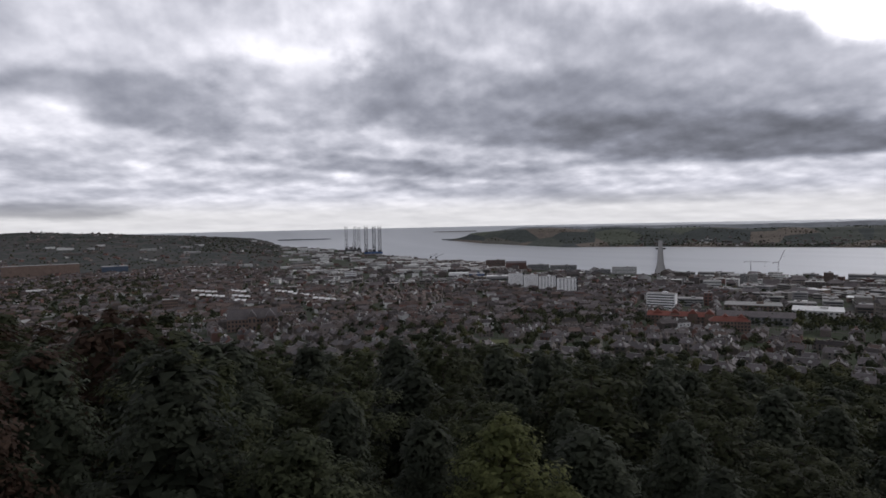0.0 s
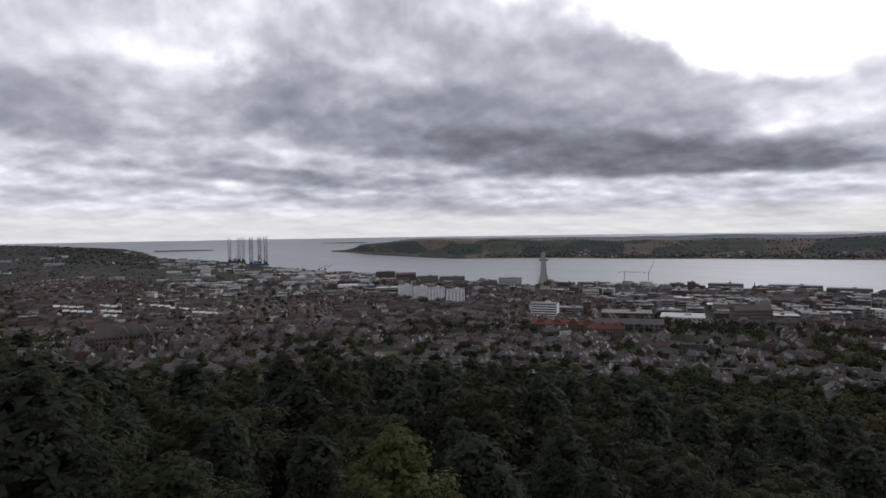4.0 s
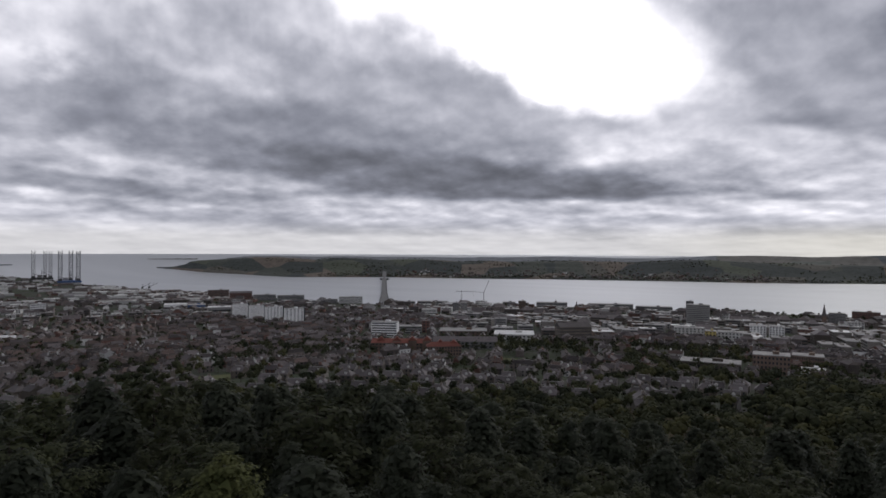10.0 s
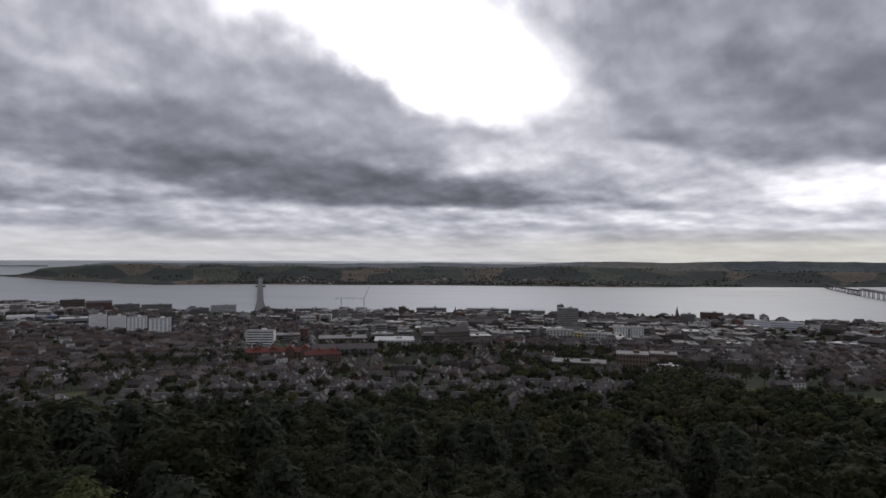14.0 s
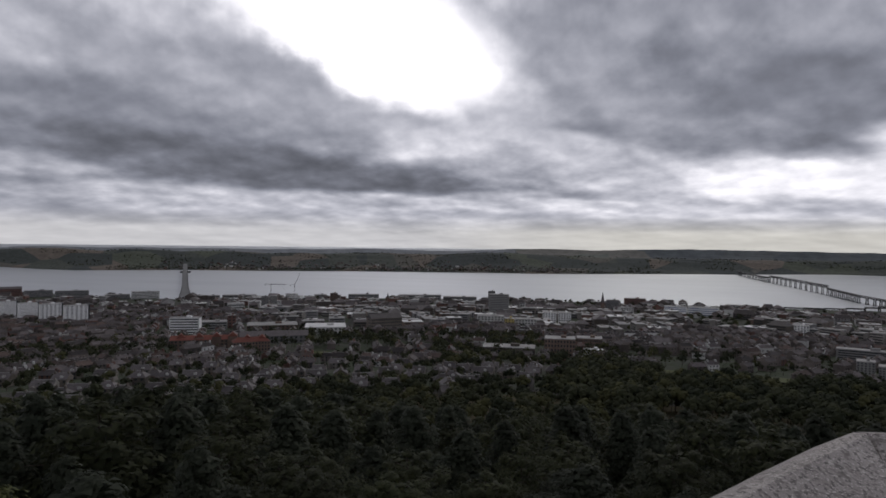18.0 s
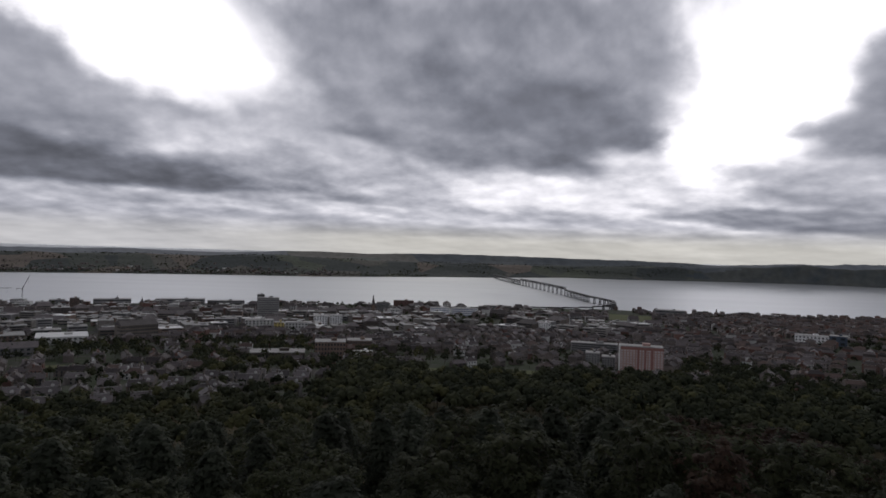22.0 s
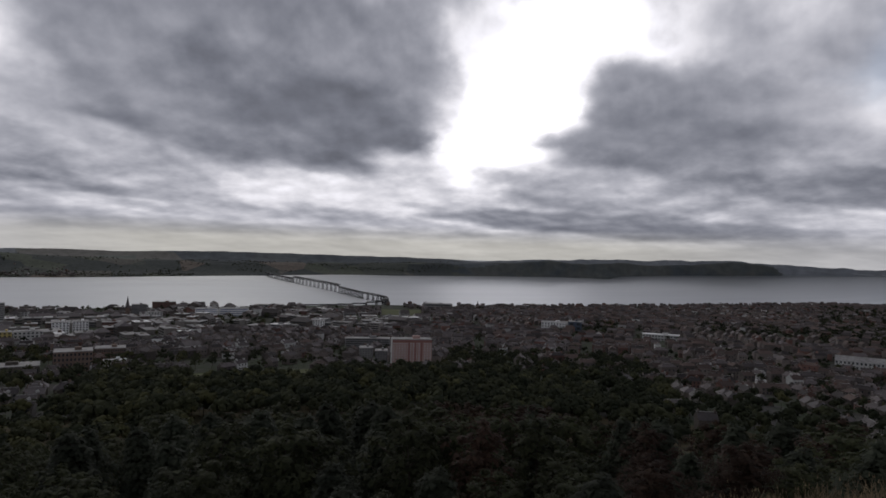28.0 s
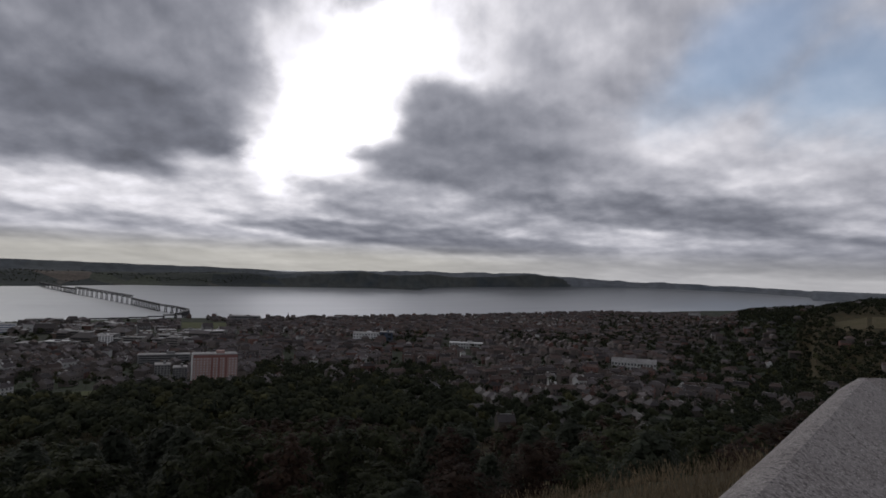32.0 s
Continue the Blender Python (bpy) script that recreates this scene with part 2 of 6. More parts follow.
sun = new("sun", bpy.data.lights.new("sun", "SUN"))
sun.data.energy, sun.data.angle, sun.data.color = 0.5, radians(12), (1.0, 0.96, 0.9)
s_az, s_el = radians(SUN_AZ), radians(SUN_EL)
sun.matrix_world = look((0, 0, 300), (-math.sin(s_az) * math.cos(s_el) * 100, -math.cos(s_az) * math.cos(s_el) * 100, 300 - math.sin(s_el) * 100))

# ---- materials ----
def material(name, dark, light, scale=1.0, rough=0.85, fine=8.0, bump=0.0, per="", spread=0.25, metal=0.0, spec=0.3, bump_scale=None):
    """Two tones mixed by broad and fine noise in metres; per: 'object' or 'island' varies the brightness from piece to piece."""
    m = bpy.data.materials.new(name)
    m.use_nodes = True
    n, l = m.node_tree.nodes, m.node_tree.links
    b = n["Principled BSDF"]
    b.inputs["Roughness"].default_value, b.inputs["Metallic"].default_value = rough, metal
    b.inputs["Specular IOR Level"].default_value = spec
    spot = n.new("ShaderNodeNewGeometry")
    vec = spot.outputs["Position"]
    a = n.new("ShaderNodeTexNoise")
    a.inputs["Scale"].default_value, a.inputs["Detail"].default_value = scale, 4
    c = n.new("ShaderNodeTexNoise")
    c.inputs["Scale"].default_value, c.inputs["Detail"].default_value = scale * fine, 3
    l.new(vec, a.inputs["Vector"])
    l.new(vec, c.inputs["Vector"])
    add = n.new("ShaderNodeMath")
    add.operation = "ADD"
    l.new(a.outputs["Fac"], add.inputs[0])
    l.new(c.outputs["Fac"], add.inputs[1])
    ramp = n.new("ShaderNodeMapRange")
    ramp.inputs[1].default_value, ramp.inputs[2].default_value = 0.7, 1.3
    l.new(add.outputs[0], ramp.inputs[0])
    mix = n.new("ShaderNodeMix")
    mix.data_type = "RGBA"
    mix.inputs[6].default_value, mix.inputs[7].default_value = (*dark, 1), (*light, 1)
    l.new(ramp.outputs[0], mix.inputs[0])
    colour = mix.outputs[2]
    if per:
        if per == "object":
            rnd = n.new("ShaderNodeObjectInfo").outputs["Random"]
        else:
            rnd = spot.outputs["Random Per Island"]
        span = n.new("ShaderNodeMapRange")
        span.inputs[3].default_value, span.inputs[4].default_value = 1 - spread, 1 + spread
        l.new(rnd, span.inputs[0])
        tone = n.new("ShaderNodeVectorMath")
        tone.operation = "SCALE"
        l.new(colour, tone.inputs[0])
        l.new(span.outputs[0], tone.inputs[3])
        colour = tone.outputs[0]
    l.new(colour, b.inputs["Base Color"])
    if bump:
        bm_ = n.new("ShaderNodeBump")
        bm_.inputs["Strength"].default_value, bm_.inputs["Distance"].default_value = bump, 0.05 if bump_scale is None else bump_scale
        l.new(c.outputs["Fac"], bm_.inputs["Height"])
        l.new(bm_.outputs[0], b.inputs["Normal"])
    return m


def bands(name, tones, scale, rough=0.95, cells=0.0):
    """Ground cover: several tones picked by noise, or by fields (Voronoi cells), with a finer noise on top."""
    m = bpy.data.materials.new(name)
    m.use_nodes = True
    n, l = m.node_tree.nodes, m.node_tree.links
    b = n["Principled BSDF"]
    b.inputs["Roughness"].default_value, b.inputs["Specular IOR Level"].default_value = rough, 0.15
    vec = n.new("ShaderNodeNewGeometry").outputs["Position"]
    if cells:
        src = n.new("ShaderNodeTexVoronoi")
        src.inputs["Scale"].default_value = cells
        l.new(vec, src.inputs["Vector"])
        split = n.new("ShaderNodeSeparateColor")
        l.new(src.outputs["Color"], split.inputs[0])
        pick = split.outputs[0]
    else:
        src = n.new("ShaderNodeTexNoise")
        src.inputs["Scale"].default_value, src.inputs["Detail"].default_value, src.inputs["Roughness"].default_value = scale, 6, 0.65
        l.new(vec, src.inputs["Vector"])
        spread_ = n.new("ShaderNodeMapRange")
        spread_.inputs[1].default_value, spread_.inputs[2].default_value = 0.28, 0.72
        l.new(src.outputs["Fac"], spread_.inputs[0])
        pick = spread_.outputs[0]
    ramp = n.new("ShaderNodeValToRGB")
    ramp.color_ramp.interpolation = "CONSTANT" if cells else "LINEAR"
    while len(ramp.color_ramp.elements) < len(tones):
        ramp.color_ramp.elements.new(0.5)
    for i, tone in enumerate(tones):
        ramp.color_ramp.elements[i].position = i / len(tones)
        ramp.color_ramp.elements[i].color = (*tone, 1)
    l.new(pick, ramp.inputs[0])
    fine = n.new("ShaderNodeTexNoise")
    fine.inputs["Scale"].default_value, fine.inputs["Detail"].default_value = scale * 9, 4
    l.new(vec, fine.inputs["Vector"])
    span = n.new("ShaderNodeMapRange")
    span.inputs[3].default_value, span.inputs[4].default_value = 0.55, 1.45
    l.new(fine.outputs["Fac"], span.inputs[0])
    tone_ = n.new("ShaderNodeVectorMath")
    tone_.operation = "SCALE"
    l.new(ramp.outputs[0], tone_.inputs[0])
    l.new(span.outputs[0], tone_.inputs[3])
    l.new(tone_.outputs[0], b.inputs["Base Color"])
    return m


M_HILL = bands("hill_grass", [(0.03, 0.036, 0.018), (0.05, 0.046, 0.024), (0.075, 0.058, 0.03)], 0.15)
M_TOWN = bands("town_ground", [(0.045, 0.045, 0.045), (0.06, 0.058, 0.055), (0.035, 0.05, 0.022), (0.07, 0.065, 0.06)], 0.02)
# land across the river: aerial haze is mixed into these greyed, bluish base colours
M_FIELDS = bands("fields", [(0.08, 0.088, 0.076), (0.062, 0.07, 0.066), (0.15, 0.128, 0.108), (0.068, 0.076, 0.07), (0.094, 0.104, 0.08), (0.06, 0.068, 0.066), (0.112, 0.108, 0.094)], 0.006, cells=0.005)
M_HAZY_FAR = bands("hazy_far_hills", [(0.10, 0.112, 0.12), (0.125, 0.135, 0.138), (0.165, 0.16, 0.145), (0.105, 0.117, 0.125), (0.145, 0.158, 0.14), (0.115, 0.127, 0.135)], 0.0022, cells=0.0035)
M_HAZY_DISTANT = bands("hazy_distant_plain", [(0.15, 0.17, 0.192), (0.175, 0.19, 0.207), (0.195, 0.208, 0.22)], 0.0022)
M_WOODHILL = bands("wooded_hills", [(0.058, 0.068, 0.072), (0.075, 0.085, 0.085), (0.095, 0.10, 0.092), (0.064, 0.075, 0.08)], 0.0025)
M_LEFT = bands("suburbs", [(0.04, 0.05, 0.042), (0.062, 0.06, 0.06), (0.032, 0.042, 0.036), (0.078, 0.07, 0.066), (0.036, 0.045, 0.04)], 0.009)


def water_material():
    m = bpy.data.materials.new("river_water")
    m.use_nodes = True
    n, l = m.node_tree.nodes, m.node_tree.links
    b = n["Principled BSDF"]
    b.inputs["Base Color"].default_value = (0.41, 0.425, 0.44, 1)
    b.inputs["Metallic"].default_value = 0.34
    b.inputs["Roughness"].default_value, b.inputs["IOR"].default_value = 0.16, 1.333
    vec = n.new("ShaderNodeNewGeometry").outputs["Position"]
    slick = n.new("ShaderNodeTexNoise")
    slick.inputs["Scale"].default_value, slick.inputs["Detail"].default_value = 0.0022, 3
    stretch = n.new("ShaderNodeMapping")
    stretch.vector_type = "TEXTURE"
    stretch.inputs["Rotation"].default_value = (0, 0, radians(-58))
    stretch.inputs["Scale"].default_value = (2.4, 0.5, 1)
    l.new(vec, stretch.inputs[0])
    l.new(stretch.outputs[0], slick.inputs["Vector"])
    rough = n.new("ShaderNodeMapRange")
    rough.inputs[1].default_value, rough.inputs[2].default_value = 0.2, 0.8
    rough.inputs[3].default_value, rough.inputs[4].default_value = 0.3, 0.42
    l.new(slick.outputs["Fac"], rough.inputs[0])
    l.new(rough.outputs[0], b.inputs["Roughness"])
    sheen = n.new("ShaderNodeMapRange")
    sheen.inputs[1].default_value, sheen.inputs[2].default_value = 0.2, 0.8
    sheen.inputs[3].default_value, sheen.inputs[4].default_value = 0.5, 0.7
    l.new(slick.outputs["Fac"], sheen.inputs[0])
    l.new(sheen.outputs[0], b.inputs["Metallic"])
    ripple = n.new("ShaderNodeTexNoise")
    ripple.inputs["Scale"].default_value, ripple.inputs["Detail"].default_value = 0.03, 6
    l.new(vec, ripple.inputs["Vector"])
    bm_ = n.new("ShaderNodeBump")
    bm_.inputs["Strength"].default_value, bm_.inputs["Distance"].default_value = 0.25, 2.0
    l.new(ripple.outputs["Fac"], bm_.inputs["Height"])
    spot = n.new("ShaderNodeNewGeometry")
    level = n.new("ShaderNodeMix")
    level.data_type = "VECTOR"
    level.inputs[0].default_value = 0.6
    level.inputs[4].default_value = (0, 0, 1)
    l.new(spot.outputs["Normal"], level.inputs[5])
    l.new(level.outputs[1], bm_.inputs["Normal"])
    l.new(bm_.outputs[0], b.inputs["Normal"])
    return m


M_WATER = water_material()
M_ROOF = material("slate_roof", (0.08, 0.071, 0.073), (0.135, 0.12, 0.12), 0.15, 0.7, 6, per="object", spread=0.4, spec=0.3)
M_WALL = material("stone_wall", (0.088, 0.075, 0.066), (0.155, 0.135, 0.118), 0.12, 0.9, 9, per="object", spread=0.4)
M_ROOF_S = material("town_roofs", (0.07, 0.061, 0.062), (0.125, 0.109, 0.108), 0.1, 0.8, 7, per="island", spread=0.6, spec=0.2)
M_WALL_S = material("town_walls", (0.105, 0.09, 0.083), (0.185, 0.16, 0.146), 0.1, 0.9, 9, per="island", spread=0.55)
M_PALE = material("pale_render", (0.42, 0.42, 0.41), (0.58, 0.58, 0.56), 0.12, 0.85, 8, per="island", spread=0.3)
M_WHITE = material("white_cladding", (0.74, 0.74, 0.74), (0.86, 0.86, 0.85), 0.1, 0.7, 8, per="object", spread=0.06)
M_FLATROOF = material("felt_roof", (0.19, 0.184, 0.18), (0.35, 0.342, 0.335), 0.05, 0.75, 8, per="island", spread=0.5)
M_BRICK = material("red_brick", (0.125, 0.07, 0.058), (0.18, 0.105, 0.088), 0.1, 0.9, 9, per="island", spread=0.35)
M_GLASS = material("dark_window", (0.03, 0.035, 0.04), (0.05, 0.055, 0.06), 0.3, 0.15, 6, spec=0.6)


def granite_material():
    m = material("granite", (0.225, 0.202, 0.19), (0.345, 0.315, 0.30), 3.0, 0.75, 6, bump=0.5, bump_scale=0.006)
    n, l = m.node_tree.nodes, m.node_tree.links
    b = n["Principled BSDF"]
    vec = n.new("ShaderNodeNewGeometry").outputs["Position"]
    base = b.inputs["Base Color"].links[0].from_socket
    for scale, low, high, tone in ((62.0, 0.52, 0.62, (0.115, 0.103, 0.10, 1)), (140.0, 0.58, 0.66, (0.55, 0.50, 0.48, 1)), (26.0, 0.60, 0.72, (0.15, 0.13, 0.125, 1))):
        speck = n.new("ShaderNodeTexNoise")
        speck.inputs["Scale"].default_value, speck.inputs["Detail"].default_value = scale, 2
        l.new(vec, speck.inputs["Vector"])
        cut = n.new("ShaderNodeMapRange")
        cut.inputs[1].default_value, cut.inputs[2].default_value = low, high
        l.new(speck.outputs["Fac"], cut.inputs[0])
        mix = n.new("ShaderNodeMix")
        mix.data_type = "RGBA"
        l.new(cut.outputs[0], mix.inputs[0])
        l.new(base, mix.inputs[6])
        mix.inputs[7].default_value = tone
        base = mix.outputs[2]
    l.new(base, b.inputs["Base Color"])
    return m


M_GRANITE = granite_material()
M_STEEL = material("dark_steel", (0.05, 0.05, 0.052), (0.09, 0.088, 0.085), 0.4, 0.6, 6, metal=0.3)
# steel of the far rig legs, lightened to carry the haze of distance
M_PALESTEEL = material("hazed_lattice_steel", (0.16, 0.165, 0.17), (0.25, 0.25, 0.25), 0.2, 0.6, 6, metal=0.2)
M_CONCRETE = material("grey_concrete", (0.22, 0.22, 0.215), (0.34, 0.335, 0.325), 0.06, 0.9, 9)
M_TREE_OLIVE = material("lime_canopy", (0.042, 0.044, 0.02), (0.08, 0.08, 0.036), 0.11, 0.9, 3, per="island", spread=0.12, spec=0.1)
M_TREE_DARK = material("dark_canopy", (0.014, 0.018, 0.011), (0.032, 0.037, 0.02), 0.11, 0.9, 3, per="island", spread=0.12, spec=0.1)
M_TREE_FAR = material("broadleaf_canopy", (0.024, 0.028, 0.016), (0.052, 0.056, 0.028), 0.11, 0.9, 3, per="island", spread=0.12, spec=0.1)

# ---- the lie of the land ----
def table(az, *pairs):
    return float(np.interp(az, pairs[0::2], pairs[1::2]))


def squeeze(d):
    """Distances past 3.6 km are drawn together, so that the horizon lies within 4.9 km."""
    return d if d <= 3600 else 3600 + 1300 * (1 - 1 / (1 + (d - 3600) / 1300))


def unsqueeze(r):
    return r if r <= 3600 else 3600 + 1300 * (1 / max(1 - (r - 3600) / 1300, 1e-4) - 1)


def at(az, d, z=0.0):
    """The place at a bearing (degrees to the right of the first view), a true distance and a true height."""
    z -= d * d / 15.0e6
    r = squeeze(d)
    z = EYE_Z - (EYE_Z - z) * r / d if d > 1 else z
    return Vector((r * math.sin(radians(az)), r * math.cos(radians(az)), z))


def near_shore(az):
    return table(az, -15.5, 40000, -14.5, 5700, -12, 5000, -9.3, 4500, -4.3, 3330, -0.8, 2930, 3.8, 2660, 11.8, 2210, 18.4, 2030, 25, 2000,
                 45, 1975, 60, 1985, 70, 2075, 76, 2140, 85, 2170, 92, 2290, 102, 2620, 110, 3100, 116, 3550, 123, 4450, 128.4, 6200, 131, 40000)


def far_shore(az):
    return table(az, -15, 60000, -1.2, 60000, 0, 6470, 3.3, 5220, 8.4, 4415, 10.8, 4175, 19, 4130, 25, 3980, 41, 3930, 50, 3940, 54, 4040, 66, 4570,
                 72.5, 5100, 77, 5140, 85, 5600, 92, 6040, 96, 5900, 97, 6900, 106, 9900, 112, 13000, 118, 15500, 123, 14500, 128.4, 11400, 140, 9500)


def front_ridge(az):
    return table(az, 0, -1.45, 2.3, -1.04, 7.4, -0.70, 9.9, -0.68, 13, -0.9, 14.7, -0.70, 18.5, -0.9, 21.8, -0.82, 26, -1.04, 33, -0.97, 41, -0.97,
                 46, -0.72, 50.7, -0.95, 55, -1.05, 66, -1.1, 75, -0.9, 84.7, -0.6, 88, -0.5, 91, -0.22, 94, -0.5, 97, -0.28, 100, -0.42, 103, -0.2, 106, 0.1, 107.5, 0.04, 109, -0.2, 111, -0.38, 113, -0.5, 118, -0.68, 124, -0.75, 128.4, -0.8)


def back_ridge(az):
    return table(az, 0, -1.6, 4, -1.1, 8, -0.8, 20, -0.72, 24.6, -0.67, 34.9, -0.54, 41, -0.72, 47, -0.4, 50.7, -0.35, 53.9, -0.45, 58, -0.3, 62.5, -0.23, 70, -0.27, 78, -0.3,
                 84.7, -0.45, 90, -0.18, 94, -0.1, 99, 0.0, 106, 0.2, 109, 0.0, 113, -0.16, 118, -0.25, 123, -0.32, 130, -0.42, 140, -0.45)


def left_ridge(az):
    return table(az, -90, 0.2, -50, -0.05, -35, -0.16, -32.8, -0.10, -27.5, -0.36, -22, -0.66, -19, -0.92, -17, -1.2, -15.6, -1.5, -14.8, -1.7, -14.2, -1.8)


def slope(d):
    return table(d, 0, 173.0, 2, 172.6, 4, 171.0, 7, 169.0, 15, 164.6, 25, 160, 35, 155.6, 60, 148.5, 100, 137.5, 150, 123.5, 200, 112, 300, 97.5, 400, 87, 600, 68, 800, 54,
                 1000, 43, 1300, 30, 1600, 18, 1850, 9, 1950, 4.5, 2600, 4.5, 9000, 5)


def smooth(a, b, x):
    s = min(max((x - a) / (b - a), 0), 1)
    return s * s * (3 - 2 * s)


def height(az, d):
    """True height of the ground over the river."""
    if az > 180:
        az -= 360
    z = slope(d)
    # the brow of the hill is broader towards the west
    brow = table(az, 90, 0, 96, 0.5, 102, 1.0, 114, 1.22, 126, 1.42, 140, 1.5, 160, 0.5, 175, 0)
    if brow and d < 160:
        z += brow * table(d, 0, 0, 2, 0.1, 4, 0.8, 7, 2.2, 14, 4.6, 20, 6.0, 28, 5.6, 45, 4.2, 100, 2, 160, 0)
    wob = noise.noise((d * 0.004 * math.sin(radians(az)), d * 0.004 * math.cos(radians(az)), 3.1))
    if 250 < d < 1800:
        z += 4.0 * wob * smooth(250, 450, d) * (1 - smooth(1500, 1800, d))
    if -175 < az < -14.2:
        rise = 175 + 5600 * math.tan(radians(left_ridge(az))) + 2
        part_ = smooth(-13, -20, az)
        plain = table(d, 0, 0, 900, 0, 1600, 14, 2600, 26, 3600, 40) * part_ if d < 3600 else 40 * part_
        far = smooth(2600, 5600, d)
        z = z + plain * (1 - far) + (rise - z) * far + 8 * wob * smooth(2000, 3000, d)
        if d > 5700:
            z -= (d - 5700) * 0.012
    elif az >= 128.4 or az <= -175:
        rise = 175 + 1600 * math.tan(radians(table(az, 128.4, -1.8, 129.2, -1.5, 131, -1.1, 132, -0.8, 133, -0.8, 137, -0.6, 146, -0.2, 180, -0.2))) - 9 if az > 0 else 161
        z = z + (rise - z) * smooth(750, 1500, d)
        if d > 1700:
            z = max(z - (d - 1700) * 0.03, -6)
        if az > 0 and d > 8500:
            far_rise = 175 + 13000 * math.tan(radians(-0.45)) + 13000 ** 2 / 15e6
            z += (far_rise - z) * smooth(8500, 13000, d)
            z -= max(d - 19000, 0) * 0.02
    else:
        ns, fs = near_shore(az), far_shore(az)
        if 118 < az:
            rise = 175 + 1600 * math.tan(radians(table(az, 118, -3.2, 123, -2.6, 128.4, -1.8))) - 9
            z = z + (rise - z) * smooth(900, 1500, d) * smooth(118, 124, az) * (1 - smooth(1900, min(ns, 3200), d))
        if 88 < az < 120:
            z += 14 * smooth(88, 100, az) * smooth(700, 1500, d) * (1 - smooth(ns * 0.75, ns, d))
        if d > ns - 60:
            z = z + (-16 - z) * smooth(ns - 8, ns + 25, d)
        if d > fs * 0.97:
            wild = 1 + 1.6 * smooth(80, 92, az)
            bump_ = 0.05 * wild * noise.noise((az * 0.45, 1.7, 0)) + 0.03 * wild * noise.noise((az * 1.3, 5.7, 0))
            f = 175 + (fs + 1300) * math.tan(radians(front_ridge(az) + 0.7 * bump_)) + (fs + 1300) ** 2 / 15e6
            bz = 175 + (fs + 7000) * math.tan(radians(back_ridge(az) + bump_)) + (fs + 7000) ** 2 / 15e6
            z = z + (7 - z) * smooth(fs * 0.97, fs * (1.02 + 0.03 * smooth(88, 105, az)), d)
            z += max(f - 7, 0) * smooth(fs, fs + 1300, d) * (1 - 0.35 * smooth(fs + 1500, fs + 2600, d)) + 5 * wob * smooth(fs + 100, fs + 700, d)
            z += max(bz - f * 0.65, 0) * smooth(fs + 2200, fs + 7000, d)
            if az < 8:
                deep = table(az, 0, 150, 2, 900, 4, 2600, 8, 9000)
                z += (-6 - z) * smooth(fs + deep, fs + deep * 1.15 + 150, d)
            if d > fs + 7400:
                z -= (d - fs - 7400) * 0.02
    return z


def on_ground(az, d):
    return at(az, d, height(az, d))


def polar(x, y):
    return math.degrees(math.atan2(x, y)), unsqueeze(math.hypot(x, y))


def ground_at(x, y):
    az, d = polar(x, y)
    return on_ground(az, d).z


RINGS = [0.0, 3, 6] + [6 + 2.2 * i for i in range(1, 20)] + [50 + 8 * i for i in range(1, 25)] + [250 + 25 * i for i in range(1, 71)]
RINGS += [2000 + 40 * i for i in range(1, 41)] + [3600 + 20 * i for i in range(1, 26)] + [4100 + 8 * i for i in range(1, 75)] + [4692 + 4 * i for i in range(1, 49)]
BEARINGS = [-48 + 0.6 * i for i in range(230)] + [90 + 0.3 * i for i in range(150)] + [135 + 1.0 * i for i in range(10)] + [145 + 7 * i for i in range(24)]


def sheet(name, rings, bearings, z_of, mat_of, mats, closed):
    n, k = len(bearings), len(rings)
    verts = [tuple(z_of(az, r)) for r in rings for az in bearings]
    faces, slots = [], []
    for i in range(k - 1):
        for j in range(n if closed else n - 1):
            a, b = i * n + j, i * n + (j + 1) % n
            faces.append((a, b, b + n, a + n))
            slots.append(mat_of(bearings[j], rings[i]))
    me = bpy.data.meshes.new(name)
    me.from_pydata(verts, [], [f[::-1] for f in faces])
    for m in mats:
        me.materials.append(m)
    me.polygons.foreach_set("material_index", slots)
    me.polygons.foreach_set("use_smooth", [True] * len(faces))
    return new(name, me)


def ground_kind(az, r):
    if az > 180:
        az -= 360
    d = unsqueeze(r)
    if d < 330:
        return 0
    if az < -14.5:
        return 1 if d < 1900 else 4
    if az > 127:
        return 0 if d < 2600 else 5
    # farther land takes the tones with more haze painted in
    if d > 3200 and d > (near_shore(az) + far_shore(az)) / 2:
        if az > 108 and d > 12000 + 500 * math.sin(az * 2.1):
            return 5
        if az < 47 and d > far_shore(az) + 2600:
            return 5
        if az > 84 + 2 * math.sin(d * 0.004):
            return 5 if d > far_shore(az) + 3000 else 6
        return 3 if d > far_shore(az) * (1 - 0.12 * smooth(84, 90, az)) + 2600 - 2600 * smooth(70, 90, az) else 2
    return 1


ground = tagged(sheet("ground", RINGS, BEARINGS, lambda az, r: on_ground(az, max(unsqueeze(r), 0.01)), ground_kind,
                      [M_HILL, M_TOWN, M_FIELDS, M_HAZY_FAR, M_LEFT, M_HAZY_DISTANT, M_WOODHILL], True),
                "hill slope falling to a grey town and far fields", "ground", kind="structure")


